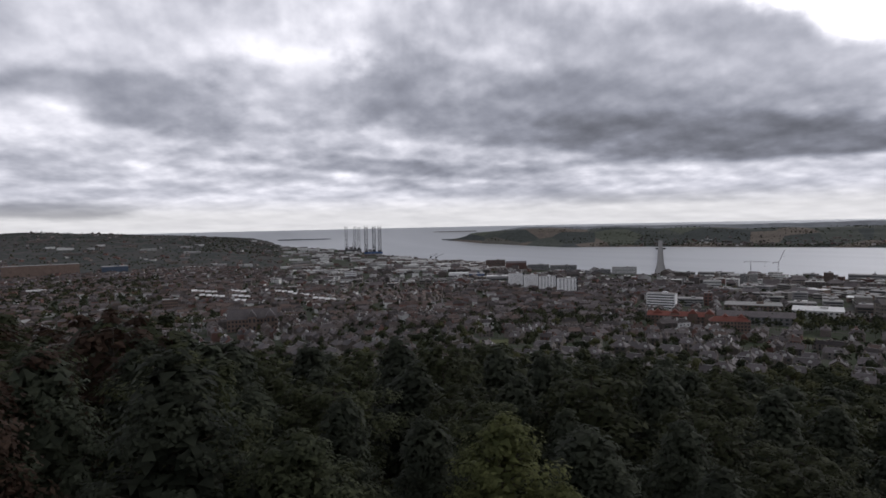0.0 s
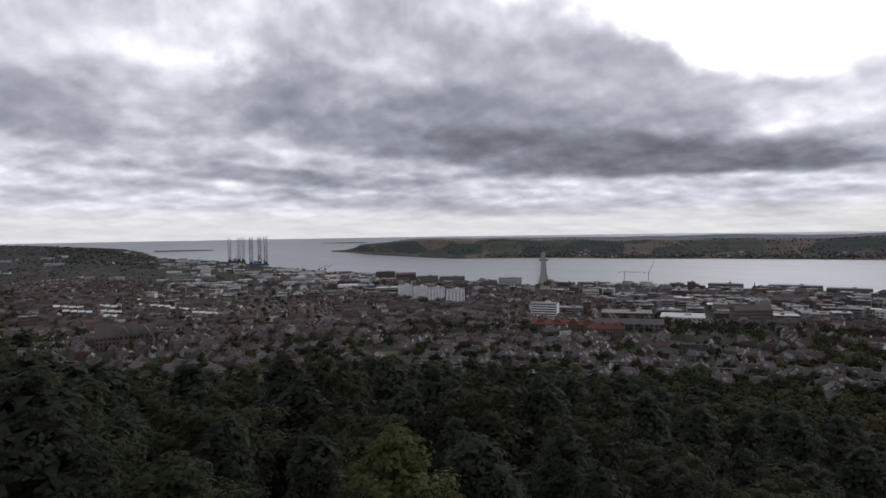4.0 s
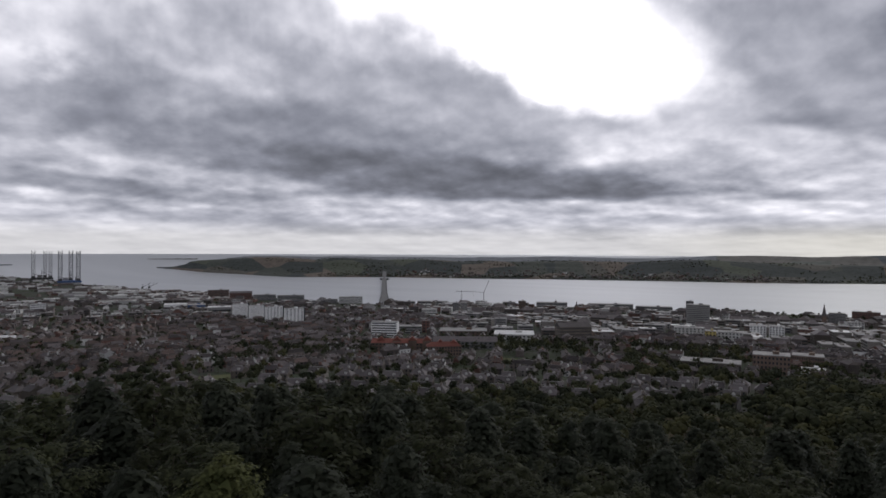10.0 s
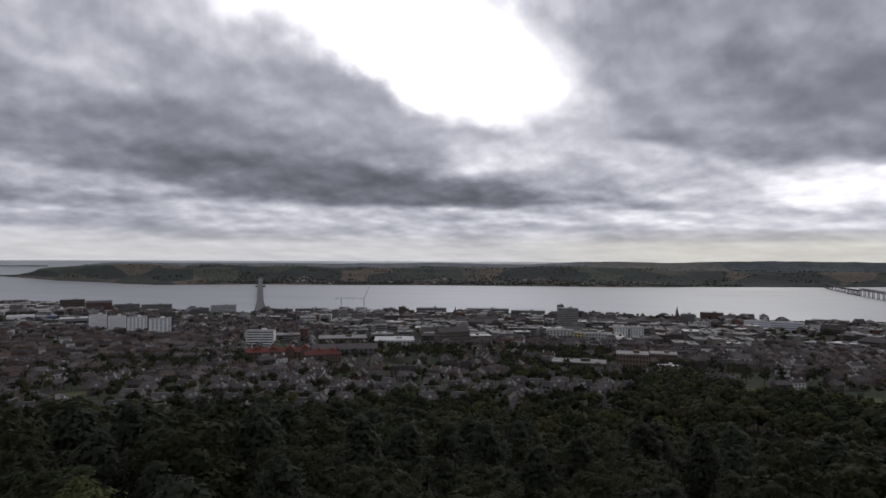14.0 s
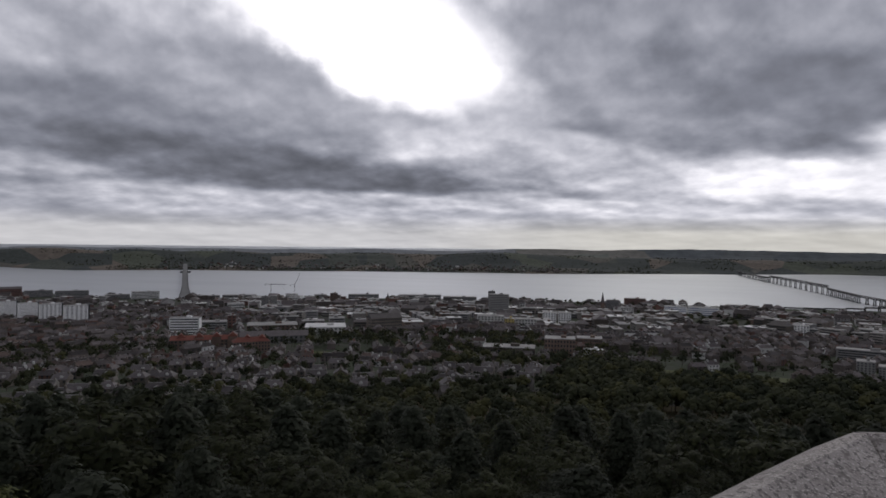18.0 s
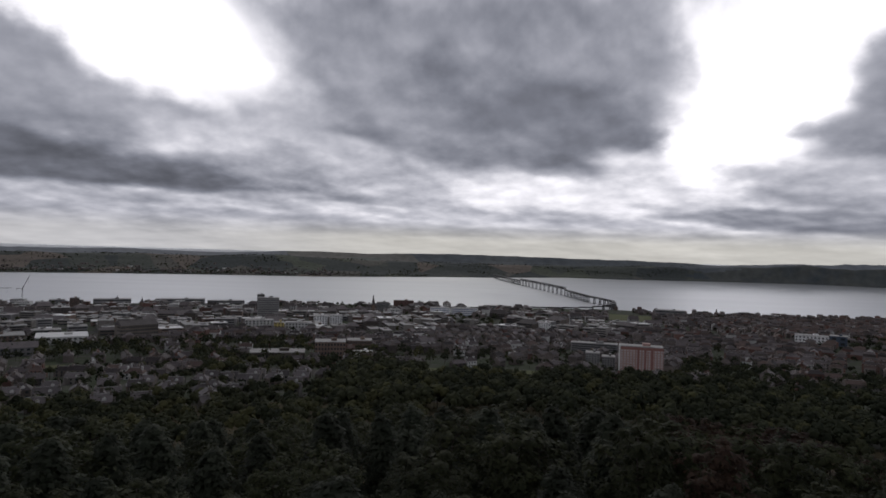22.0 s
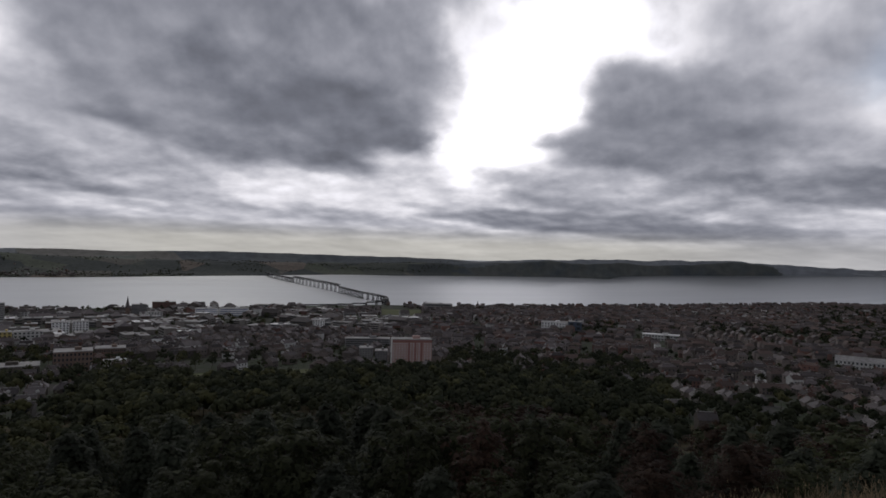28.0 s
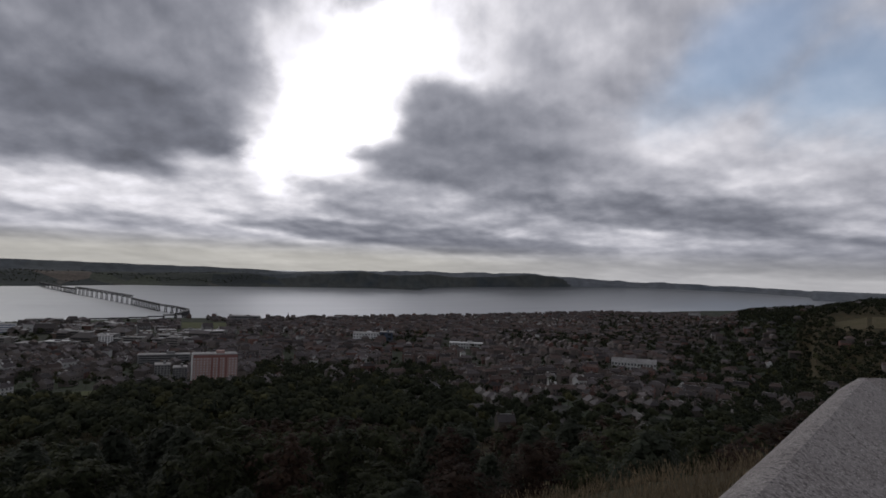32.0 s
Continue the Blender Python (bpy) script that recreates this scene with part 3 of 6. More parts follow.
def spit(az0, az1, d, tall, width):
    """A low tongue of land far out in the firth."""
    n = 40
    verts, faces = [], []
    for i in range(n + 1):
        t = i / n
        s = (1 - t) ** 0.35
        for dd, z in ((0, -2), (width * 0.4, tall * s * (0.8 + 0.4 * noise.noise((t * 9, d, 0)))), (width, -2)):
            verts.append(tuple(at(az0 + (az1 - az0) * t, d + dd, z)))
    for i in range(n):
        for j in range(2):
            faces.append((i * 3 + j, i * 3 + 3 + j, i * 3 + 4 + j, i * 3 + 1 + j))
    me = bpy.data.meshes.new("headland")
    me.from_pydata(verts, [], faces)
    # same haze-tinted base colour as the far hills
    me.materials.append(M_HAZY_FAR)
    tagged(new("headland", me), "low dark tongue of land in the firth", "headland", kind="structure")


spit(-14.6, -10.0, 8000, 11, 900)
spit(3.0, -0.9, 12500, 13, 1500)
W_RINGS = [1880 + 40 * i for i in range(44)] + [3620 + 16 * i for i in range(79)]
W_RINGS.append(4893)
water = tagged(sheet("water", W_RINGS, [-44 + 0.75 * i for i in range(240)], lambda az, r: at(az, unsqueeze(r), 0), lambda az, r: 0, [M_WATER], False),
               "wide silver grey river under overcast sky", "water", kind="structure")

# ---- building kit ----
def rot2(x, y, a):
    c, s = math.cos(a), math.sin(a)
    return x * c - y * s, x * s + y * c


class Geo:
    """Collects faces with a material slot each."""

    def __init__(self):
        self.v, self.f, self.m = [], [], []

    def face(self, pts, m=0):
        k = len(self.v)
        self.v.extend(pts)
        self.f.append(tuple(range(k, k + len(pts))))
        self.m.append(m)

    def solid(self, pts, faces, m=0):
        k = len(self.v)
        self.v.extend(pts)
        for face in faces:
            self.f.append(tuple(k + i for i in face))
            self.m.append(m)

    def box(self, x, y, z, w, d, h, a=0.0, m=0, taper=1.0, lid=True):
        """Centre of the base, width, depth and height, turned by a."""
        pts = []
        for k, zz in ((1.0, z), (taper, z + h)):
            for sx, sy in ((-1, -1), (1, -1), (1, 1), (-1, 1)):
                dx, dy = rot2(sx * w / 2 * k, sy * d / 2 * k, a)
                pts.append((x + dx, y + dy, zz))
        faces = [(0, 1, 5, 4), (1, 2, 6, 5), (2, 3, 7, 6), (3, 0, 4, 7)]
        if lid:
            faces += [(4, 5, 6, 7), (3, 2, 1, 0)]
        self.solid(pts, faces, m)

    def pitched(self, x, y, z, w, d, h, a=0.0, m=0, hip=0.0, wall=None):
        """A roof with its ridge along the width; hip: how far the ridge's ends draw in. wall: the slot of the gables."""
        pts = []
        for px, py, pz in ((-w / 2, -d / 2, 0), (w / 2, -d / 2, 0), (w / 2, d / 2, 0), (-w / 2, d / 2, 0), (-w / 2 + hip, 0, h), (w / 2 - hip, 0, h)):
            dx, dy = rot2(px, py, a)
            pts.append((x + dx, y + dy, z + pz))
        self.solid(pts, [(0, 1, 5, 4), (2, 3, 4, 5), (3, 2, 1, 0)], m)
        self.solid([pts[1], pts[2], pts[5], pts[3], pts[0], pts[4]], [(0, 1, 2), (3, 4, 5)], m if hip or wall is None else wall)

    def tube(self, a, b, r, r2=None, n=6, m=0):
        a, b = Vector(a), Vector(b)
        q = (b - a).to_track_quat("Z", "Y")
        r2 = r if r2 is None else r2
        pts = []
        for p, rr in ((a, r), (b, r2)):
            for i in range(n):
                t = 2 * math.pi * i / n
                pts.append(tuple(p + q @ Vector((rr * math.cos(t), rr * math.sin(t), 0))))
        faces = [(i, (i + 1) % n, n + (i + 1) % n, n + i) for i in range(n)]
        faces += [tuple(range(n - 1, -1, -1)), tuple(range(n, 2 * n))]
        self.solid(pts, faces, m)

    def mesh(self, name, mats):
        me = bpy.data.meshes.new(name)
        me.from_pydata(self.v, [], self.f)
        for m in mats:
            me.materials.append(m)
        if len(mats) > 1:
            me.polygons.foreach_set("material_index", self.m)
        return me


def thing(name, m, label, category, group=""):
    ob = new(name)
    ob.matrix_world = m
    ob.empty_display_size = 0.5
    return tagged(ob, label, category, group)


def part(name, geo, mats, parent, label="", m=None):
    me = geo if isinstance(geo, bpy.types.Mesh) else geo.mesh(name, mats if isinstance(mats, list) else [mats])
    ob = new(name, me)
    ob.parent = parent
    if m is not None:
        ob.matrix_local = m
    return tagged(ob, label)


def shape(*boxes, m=0):
    g = Geo()
    for b in boxes:
        g.box(*b)
    return g


def stuff(name, geo, mats, label, category):
    return tagged(new(name, geo.mesh(name, mats)), label, category, kind="stuff")


rng = random.Random(11)


def find(az, el):
    """The distance at which the ground is seen el degrees below the level."""
    best, d = None, 230.0
    while d < 9000:
        e = math.degrees(math.atan2(EYE_Z - height(az, d) + d * d / 15e6, d))
        if e <= el:
            return d
        d *= 1.006
    return d


def wall_turn(az):
    return -radians(az)


# ---- landmark buildings ----
FOOT = []


def block(name, az0, az1, el_base, el_top, depth, label, wall=None, roof="flat", roof_mat=None, storeys=4, bays=8, band=False, turn=0.0, group="", category="building",
          win=True, ends=True, win_mat=None, pitch=0.32, bar=0.0):
    """A building that spans az0 to az1, with its foot seen el_base below the level and its eaves el_top."""
    az = (az0 + az1) / 2
    d = find(az, el_base)
    k = squeeze(d) / d
    w = math.radians(az1 - az0) * d
    z0 = height(az, d)
    h = max(EYE_Z - d * math.tan(radians(el_top)) - z0, 3.0)
    centre = at(az, d + depth / 2, z0)
    m = Matrix.Translation(centre) @ Matrix.Rotation(wall_turn(az) + radians(turn), 4, "Z") @ Matrix.Scale(k, 4)
    FOOT.append((centre.x, centre.y, max(w, depth) * 0.62))
    ob = thing(name, m, label, category, group)
    wall = wall or M_CONCRETE
    g = Geo()
    g.box(0, 0, -6, w, depth, h + 6)
    part("wall", g, wall, ob)
    g = Geo()
    if roof == "flat":
        g.box(0, 0, h + 0.004, w + 0.3, depth + 0.3, 0.7)
        part("roof", g, roof_mat or M_FLATROOF, ob)
        g = Geo()
        g.box(w * 0.12, 0, h + 0.71, min(w * 0.18, 9), min(depth * 0.4, 7), 2.4)
        part("roof_housing", g, wall, ob)
    else:
        g.pitched(0, 0, h + 0.004, w + 0.8, depth + 0.8, depth * pitch, hip=depth * 0.4 if roof == "hip" else 0)
        part("roof", g, roof_mat or M_ROOF, ob)
    if d > 1350:
        band = True
    if win:
        sh = h / storeys
        if band:
            strip = Geo()
            strip.box(0, 0, 0, w * 0.94, 0.16, sh * (bar or (0.32 if d > 1350 else 0.45)))
            me = strip.mesh("window_band", [win_mat or M_GLASS])
            for s in range(storeys):
                part("window_band", me, None, ob, "", Matrix.Translation((0, -depth / 2 - 0.02, s * sh + sh * 0.3)))
        else:
            bw = w / bays
            pane = Geo()
            pane.box(0, 0, 0, bw * 0.5, 0.16, sh * 0.5)
            me = pane.mesh("window", [win_mat or M_GLASS])
            for s in range(storeys):
                for b in range(bays):
                    part("window", me, None, ob, "", Matrix.Translation((-w / 2 + (b + 0.5) * bw, -depth / 2 - 0.02, s * sh + sh * 0.25)))
        if ends and depth > 8 and d < 1500:
            nb = max(2, round(depth / (w / bays)))
            dw = depth / nb
            pane = Geo()
            pane.box(0, 0, 0, 0.16, dw * 0.45, sh * 0.48)
            me = pane.mesh("side_window", [M_GLASS])
            side = 1 if az < 40 else -1
            for s in range(storeys):
                for b in range(min(nb, 4)):
                    part("side_window", me, None, ob, "", Matrix.Translation((-(w / 2 + 0.02) * side, -depth / 2 + (b + 0.5) * dw, s * sh + sh * 0.25)))
    return ob


M_PINK = material("pink_panels", (0.36, 0.225, 0.20), (0.45, 0.31, 0.28), 0.08, 0.85, 8)
M_BLUE = material("blue_cladding", (0.045, 0.085, 0.19), (0.06, 0.115, 0.25), 0.1, 0.6, 6)
M_SLATEBLUE = material("slate_blue_cladding", (0.05, 0.07, 0.10), (0.075, 0.10, 0.14), 0.1, 0.6, 6)
M_REDTILE = material("red_tile_roof", (0.15, 0.052, 0.04), (0.21, 0.078, 0.06), 0.15, 0.8, 8, per="object", spread=0.2)
M_BROWN = material("brown_brick", (0.12, 0.085, 0.07), (0.19, 0.14, 0.115), 0.1, 0.9, 9, per="object", spread=0.25)
M_YELLOW = material("yellow_panels", (0.45, 0.36, 0.12), (0.55, 0.45, 0.18), 0.1, 0.8, 8)
M_WHITEROOF = material("white_roof_sheet", (0.6, 0.6, 0.6), (0.75, 0.75, 0.74), 0.1, 0.6, 8, per="object", spread=0.15)
M_GREYSLAB = material("grey_panels", (0.16, 0.16, 0.165), (0.25, 0.245, 0.24), 0.08, 0.85, 8, per="object", spread=0.2)


def multis():
    for az0, az1, eb, et in ((5.8, 7.0, 5.98, 4.70), (7.15, 8.35, 6.2, 4.85), (8.5, 9.9, 6.36, 5.0), (10.1, 11.7, 6.58, 5.17)):
        ob = block("tower_block", az0, az1, eb, et, 15, "tall white slab block of flats beside a dark gap", M_WHITE, storeys=13, bays=5, ends=False,
                   group="white tower blocks", category="flats", turn=12, win_mat=M_GREYSLAB, bar=0.2)
        w = math.radians(az1 - az0) * find((az0 + az1) / 2, eb)
        h = ob.children[0].data.vertices[4].co.z
        # a dark box beside each slab puts in the shade of the gap
        g = Geo()
        g.box(w / 2 + 1.5, 1.5, -4, 3.2, 12, h + 4.5)
        part("stair_recess", g, M_GLASS, ob, "dark box put in for the shaded gap")


multis()
block("office_block", 17.7, 20.1, 7.75, 6.45, 14, "white office slab with long dark window bands", M_WHITE, storeys=6, bays=10, band=True, category="office block", turn=-14)
block("office_wing", 20.15, 22.2, 7.5, 6.85, 22, "low grey office wing with window bands", M_CONCRETE, storeys=3, band=True)
block("stair_tower", 22.25, 22.9, 7.4, 6.33, 9, "square brick tower with flat top", M_BRICK, storeys=4, bays=2)
block("hospital_range", 17.7, 23.0, 9.1, 8.3, 13, "long brick hospital range under red tiles", M_BROWN, "gable", M_REDTILE, 3, 16, turn=-6, category="hospital")
block("hospital_wing", 22.6, 25.7, 9.45, 8.6, 13, "brick hospital wing under red tiled roof", M_BROWN, "hip", M_REDTILE, 3, 12, turn=8, category="hospital")
for a in (18.3, 19.7, 21.1, 22.4, 23.6, 24.8):
    block("hospital_gable", a, a + 0.5, 9.12 + (0.3 if a > 22.5 else 0), 8.1 + (0.3 if a > 22.5 else 0), 9, "red tiled cross gable of the brick hospital", M_BROWN, "gable", M_REDTILE, 3, 2,
          ends=False, group="hospital gables", category="hospital", turn=90, pitch=0.5)
block("slate_hall", 23.2, 29.0, 8.8, 8.15, 16, "long grey stone hall with slate roof", M_GREYSLAB, "gable", M_ROOF, 2, 14)
block("tan_roofed_works", 23.8, 28.1, 7.75, 7.25, 40, "low works with broad tan sheet roof", M_BROWN, "flat", M_CONCRETE, 2, 12)
block("drum_building", 22.2, 23.6, 6.0, 5.33, 24, "round topped white civic building", M_PALE, storeys=3, bays=6)
block("twin_block", 25.0, 25.55, 5.58, 4.72, 14, "grey slab tower of flats", M_GREYSLAB, storeys=10, bays=3, group="twin slabs", category="flats")
block("twin_block", 25.7, 26.3, 5.58, 4.72, 14, "grey slab tower of flats", M_CONCRETE, storeys=10, bays=3, group="twin slabs", category="flats")
block("dark_tower", 30.9, 31.55, 5.56, 4.5, 16, "dark brick tower block", M_BROWN, storeys=11, bays=4, category="tower")
block("shopping_hall", 28.7, 32.3, 8.1, 7.5, 45, "white roofed retail hall with glazed front", M_PALE, "flat", M_WHITEROOF, 2, 10)
block("mill", 34.2, 37.2, 7.8, 6.7, 20, "long stone jute mill with slate roof", M_WALL, "gable", M_ROOF, 4, 16, turn=24, category="mill")
block("university_tower", 45.1, 46.9, 6.2, 4.48, 18, "tall concrete university tower with rows of windows", M_CONCRETE, storeys=11, bays=9, category="tower")
block("service_tower", 45.05, 45.65, 5.9, 4.19, 10, "narrow concrete service tower", M_GREYSLAB, storeys=10, bays=1, category="tower")
block("white_faculty", 44.1, 46.5, 7.2, 6.42, 20, "white flat roofed faculty building", M_PALE, storeys=4, bays=8)
block("yellow_faculty", 46.55, 47.4, 7.4, 6.62, 18, "pale building with yellow end panel", M_YELLOW, storeys=4, bays=3)
block("white_annex", 47.5, 49.4, 7.36, 6.62, 18, "white flat roofed annex", M_PALE, storeys=3, bays=7)
block("white_hall", 49.9, 51.1, 6.93, 6.0, 22, "white hall of residence with stair bays", M_WHITE, storeys=5, bays=5, group="white halls")
block("white_hall", 51.3, 52.4, 6.9, 5.97, 22, "white hall of residence with stair bays", M_WHITE, storeys=5, bays=5, group="white halls")
block("brick_hall", 53.3, 54.7, 6.75, 6.08, 20, "red brick hall with flat roof", M_BRICK, storeys=4, bays=8)
block("hotel_tower", 55.4, 56.5, 5.7, 4.7, 16, "grey tower block near the river", M_GREYSLAB, storeys=9, bays=6, category="tower")
block("brick_flats", 56.9, 58.7, 5.08, 4.5, 16, "red brick riverside flats", M_BRICK, storeys=6, bays=8, category="flats")
block("striped_offices", 60.2, 62.0, 5.8, 5.06, 20, "white and blue banded office block", M_WHITE, storeys=5, band=True, win_mat=M_BLUE, category="offices")
block("striped_wing", 62.1, 64.5, 5.75, 5.05, 20, "white and blue banded office wing", M_WHITE, storeys=4, band=True, win_mat=M_BLUE, category="offices")
block("dark_mill", 50.1, 52.8, 9.8, 8.3, 22, "dark brick mill with plain walls", M_BROWN, storeys=4, bays=10, category="mill")
block("dark_mill_wing", 52.9, 55.1, 9.1, 8.15, 20, "long brick mill wing with windows", M_BROWN, storeys=3, bays=14, category="mill")
block("workshop", 44.6, 49.3, 9.9, 9.2, 24, "low workshop with long grey roof sheets", M_WALL, "flat", M_FLATROOF, 1, 14, turn=-3)
block("white_shed", 53.5, 55.2, 9.55, 9.15, 12, "low white shed with sheet roof", M_WHITE, "flat", M_WHITEROOF, 1, 6)
block("pale_villa", 59.2, 60.6, 9.0, 8.15, 14, "pale harled villa with steep gable", M_PALE, "gable", M_ROOF, 3, 5, turn=30)


def saw_row():
    for i in range(9):
        a = 57.1 + i * 0.33
        block("gabled_unit", a, a + 0.27, 7.95 - i * 0.025, 7.5 - i * 0.02, 12, "narrow white gabled house in a row", M_WHITE, "gable", M_ROOF, 2, 2, ends=False,
              group="white gabled row", category="house", turn=90)


saw_row()


def pink_tower():
    ob = block("pink_tower", 76.95, 80.5, 9.95, 7.65, 16, "pink panelled tower block with white gable end", M_PINK, storeys=11, bays=14, category="flats", turn=6, ends=False, win_mat=M_PALE)
    wall = [c for c in ob.children if c.name.startswith("wall")][0]
    w, d, h = wall.data.vertices[1].co.x * 2, 16, wall.data.vertices[4].co.z
    red = material("red_panels", (0.25, 0.12, 0.105), (0.33, 0.17, 0.15), 0.1, 0.85, 8)
    part("gable_panel", shape((-w / 2 - 0.2, 0, -5, 0.4, d, h + 5.6)), M_PALE, ob, "white gable end panel")
    part("cornice", shape((0, -d / 2 - 0.1, h - 2.4, w, 0.24, 2.3)), red, ob, "red top storey band")
    for x in (-0.08, 0.08, 0.24):
        part("red_strip", shape((x * w, -d / 2 - 0.12, 0, w * 0.05, 0.24, h - 2.5)), red, ob, "red vertical panel strip")


pink_tower()
block("grey_slab", 72.8, 76.8, 8.7, 7.62, 14, "long grey slab block with window bands", M_GREYSLAB, storeys=6, band=True, category="flats")
block("stepped_block", 74.1, 75.3, 9.7, 8.45, 14, "grey stepped block of flats", M_CONCRETE, storeys=7, bays=5, category="flats")
block("stepped_block", 75.5, 76.6, 9.8, 8.7, 14, "grey stepped block of flats", M_GREYSLAB, storeys=6, bays=5, category="flats")
block("white_cube", 69.95, 71.0, 6.82, 6.08, 16, "white cube block of flats", M_WHITE, storeys=6, bays=5, category="flats")
block("store", 90.3, 92.6, 6.4, 5.68, 26, "white retail store with glazed front", M_WHITE, storeys=3, bays=9)
block("store_entrance", 92.65, 93.8, 6.3, 5.55, 22, "blue clad end of retail store", M_SLATEBLUE, storeys=2, bays=2)
block("white_range", 98.9, 101.9, 6.75, 6.25, 16, "long white range with low roof", M_PALE, "flat", M_WHITEROOF, 2, 12)
block("gable_house", 96.95, 98.0, 11.2, 10.2, 9, "white gabled house among dark trees", M_WHITE, "gable", M_ROOF, 3, 4, category="house", turn=60)
block("flat_hall", 79.8, 82.2, 4.86, 4.4, 40, "low dark flat topped hall by the river", M_GREYSLAB, storeys=2, bays=10)
block("white_school", 113.1, 116.8, 7.75, 7.1, 16, "white school range with shallow roof", M_PALE, "gable", M_FLATROOF, 2, 14)
block("hilltop_flats", 119.3, 120.2, 3.0, 2.62, 14, "pale flats with pointed roof on the ridge", M_PALE, "gable", M_ROOF, 3, 5, category="flats")
block("school", -19.1, -14.9, 9.0, 7.95, 18, "sandstone school with steep slate roofs", M_BROWN, "gable", M_ROOF, 3, 14, category="school", pitch=0.6)
block("school_gable", -17.5, -16.6, 9.05, 7.75, 9, "sandstone school gable with tall window", M_BROWN, "gable", M_ROOF, 2, 2, category="school", turn=90, pitch=0.8)
block("school_gable", -15.9, -15.1, 9.05, 7.75, 9, "sandstone school gable with tall window", M_BROWN, "gable", M_ROOF, 2, 2, category="school", turn=90, pitch=0.8)
block("brick_tenement", -24.1, -22.9, 7.1, 5.9, 14, "tall brown brick tenement gable", M_BROWN, storeys=5, bays=8)
for row_az, row_el, row_n in ((-21.8, 5.6, 4), (-21.2, 6.0, 4), (-18.9, 5.75, 3), (-18.6, 6.2, 3), (-18.4, 6.6, 3), (-16.0, 5.85, 5), (-13.6, 6.3, 4), (-11.8, 6.75, 4)):
    for i in range(row_n):
        a = row_az + i * 0.52
        block("white_roofed_house", a, a + 0.44, row_el + i * 0.07, row_el - 0.3 + i * 0.07, 13, "brick terraced house with a white sheet roof", M_BRICK, "gable", M_WHITEROOF, 2, 2,
              ends=False, group="white roofed terrace", category="house", pitch=0.24)
block("blue_shed", -28.4, -26.5, 3.4, 2.95, 60, "long shed with slate blue sheet walls", M_SLATEBLUE, storeys=1, bays=6, win=False)
block("long_mill", -35.0, -29.9, 3.4, 2.6, 40, "long stone mill with flat roofs", M_BROWN, storeys=3, bays=20, win=False)
block("white_hut", -33.5, -32.2, 4.85, 4.5, 20, "white roofed low building", M_PALE, "flat", M_WHITEROOF, 1, 5)
block("white_flats", -8.9, -7.9, 5.0, 4.2, 14, "small white block of flats", M_WHITE, storeys=5, bays=4, category="flats")
block("dock_shed", 0.4, 2.2, 5.0, 4.6, 50, "white dockside shed with flat roof", M_WHITE, "flat", M_WHITEROOF, 1, 6, win=False, category="shed")
block("dock_shed", 2.25, 3.6, 5.15, 4.68, 50, "blue dockside shed with flat roof", M_BLUE, storeys=1, bays=4, win=False, category="shed")
block("dock_shed", 3.8, 5.7, 5.45, 4.92, 40, "grey dockside shed with pale roof", M_GREYSLAB, "flat", M_WHITEROOF, 1, 8, category="shed")
block("riverside_flats", 3.8, 5.5, 4.2, 3.45, 20, "dark red riverside flats stepping in height", M_BROWN, storeys=6, bays=9, group="riverside flats", category="flats")
block("riverside_flats", 5.55, 7.4, 4.33, 3.74, 20, "dark red riverside flats with gables", M_BRICK, "gable", M_ROOF, 5, 9, group="riverside flats", category="flats")
block("riverside_flats", 7.5, 9.4, 4.45, 3.92, 20, "grey riverside flats with flat roof", M_GREYSLAB, storeys=5, bays=9, group="riverside flats", category="flats")
block("riverside_flats", 9.5, 11.8, 4.6, 4.0, 20, "grey riverside flats with flat roof", M_GREYSLAB, storeys=5, bays=10, group="riverside flats", category="flats")
block("riverside_flats", 12.9, 14.7, 4.76, 4.38, 18, "low grey riverside flats", M_GREYSLAB, storeys=4, bays=8, group="riverside flats", category="flats")
block("riverside_flats", 14.8, 16.9, 4.8, 4.18, 18, "white and grey riverside flats", M_PALE, storeys=5, bays=8, group="riverside flats", category="flats")
for a0, a1, eb, et in ((20.2, 21.6, 4.95, 4.62), (21.8, 24.6, 4.95, 4.6), (29.5, 30.6, 4.98, 4.62), (32.5, 35.2, 5.05, 4.6), (37.0, 40.8, 5.05, 4.62), (41.0, 44.0, 5.08, 4.75),
                       (65.0, 67.5, 4.95, 4.72), (88.0, 89.2, 4.6, 4.3)):
    block("waterfront_hall", a0, a1, eb, et, 26, "long low hall by the waterfront", M_GREYSLAB, storeys=2, bays=12, group="waterfront halls")


# ---- spires, cranes, chimneys ----
def spire(az, el_base, el_top, width=7.0):
    d = find(az, el_base)
    z0 = height(az, d)
    top = EYE_Z - d * math.tan(radians(el_top))
    h = top - z0
    ob = thing("church", Matrix.Translation(at(az, d, z0)) @ Matrix.Rotation(wall_turn(az), 4, "Z"), "stone church with a slender dark spire", "church")
    FOOT.append((ob.location.x, ob.location.y, 20))
    part("tower", shape((0, 0, -4, width, width, h * 0.45 + 4)), M_BROWN, ob)
    g = Geo()
    g.tube((0, 0, h * 0.45 + 0.01), (0, 0, h), width * 0.58, 0.1, 8)
    part("spire", g, M_ROOF, ob)
    part("nave", shape((0, 14, -4, 12, 22, 13)), M_BROWN, ob)
    g = Geo()
    g.pitched(0, 14, 9.01, 22, 13, 6, math.pi / 2)
    part("nave_roof", g, M_ROOF, ob)
    for sx in (-1, 1):
        for i in range(3):
            part("lancet_window", shape((0, 0, 0, 0.3, 1.4, 4.5)), M_GLASS, ob, "", Matrix.Translation((sx * 6.05, 8 + i * 6, 2)))


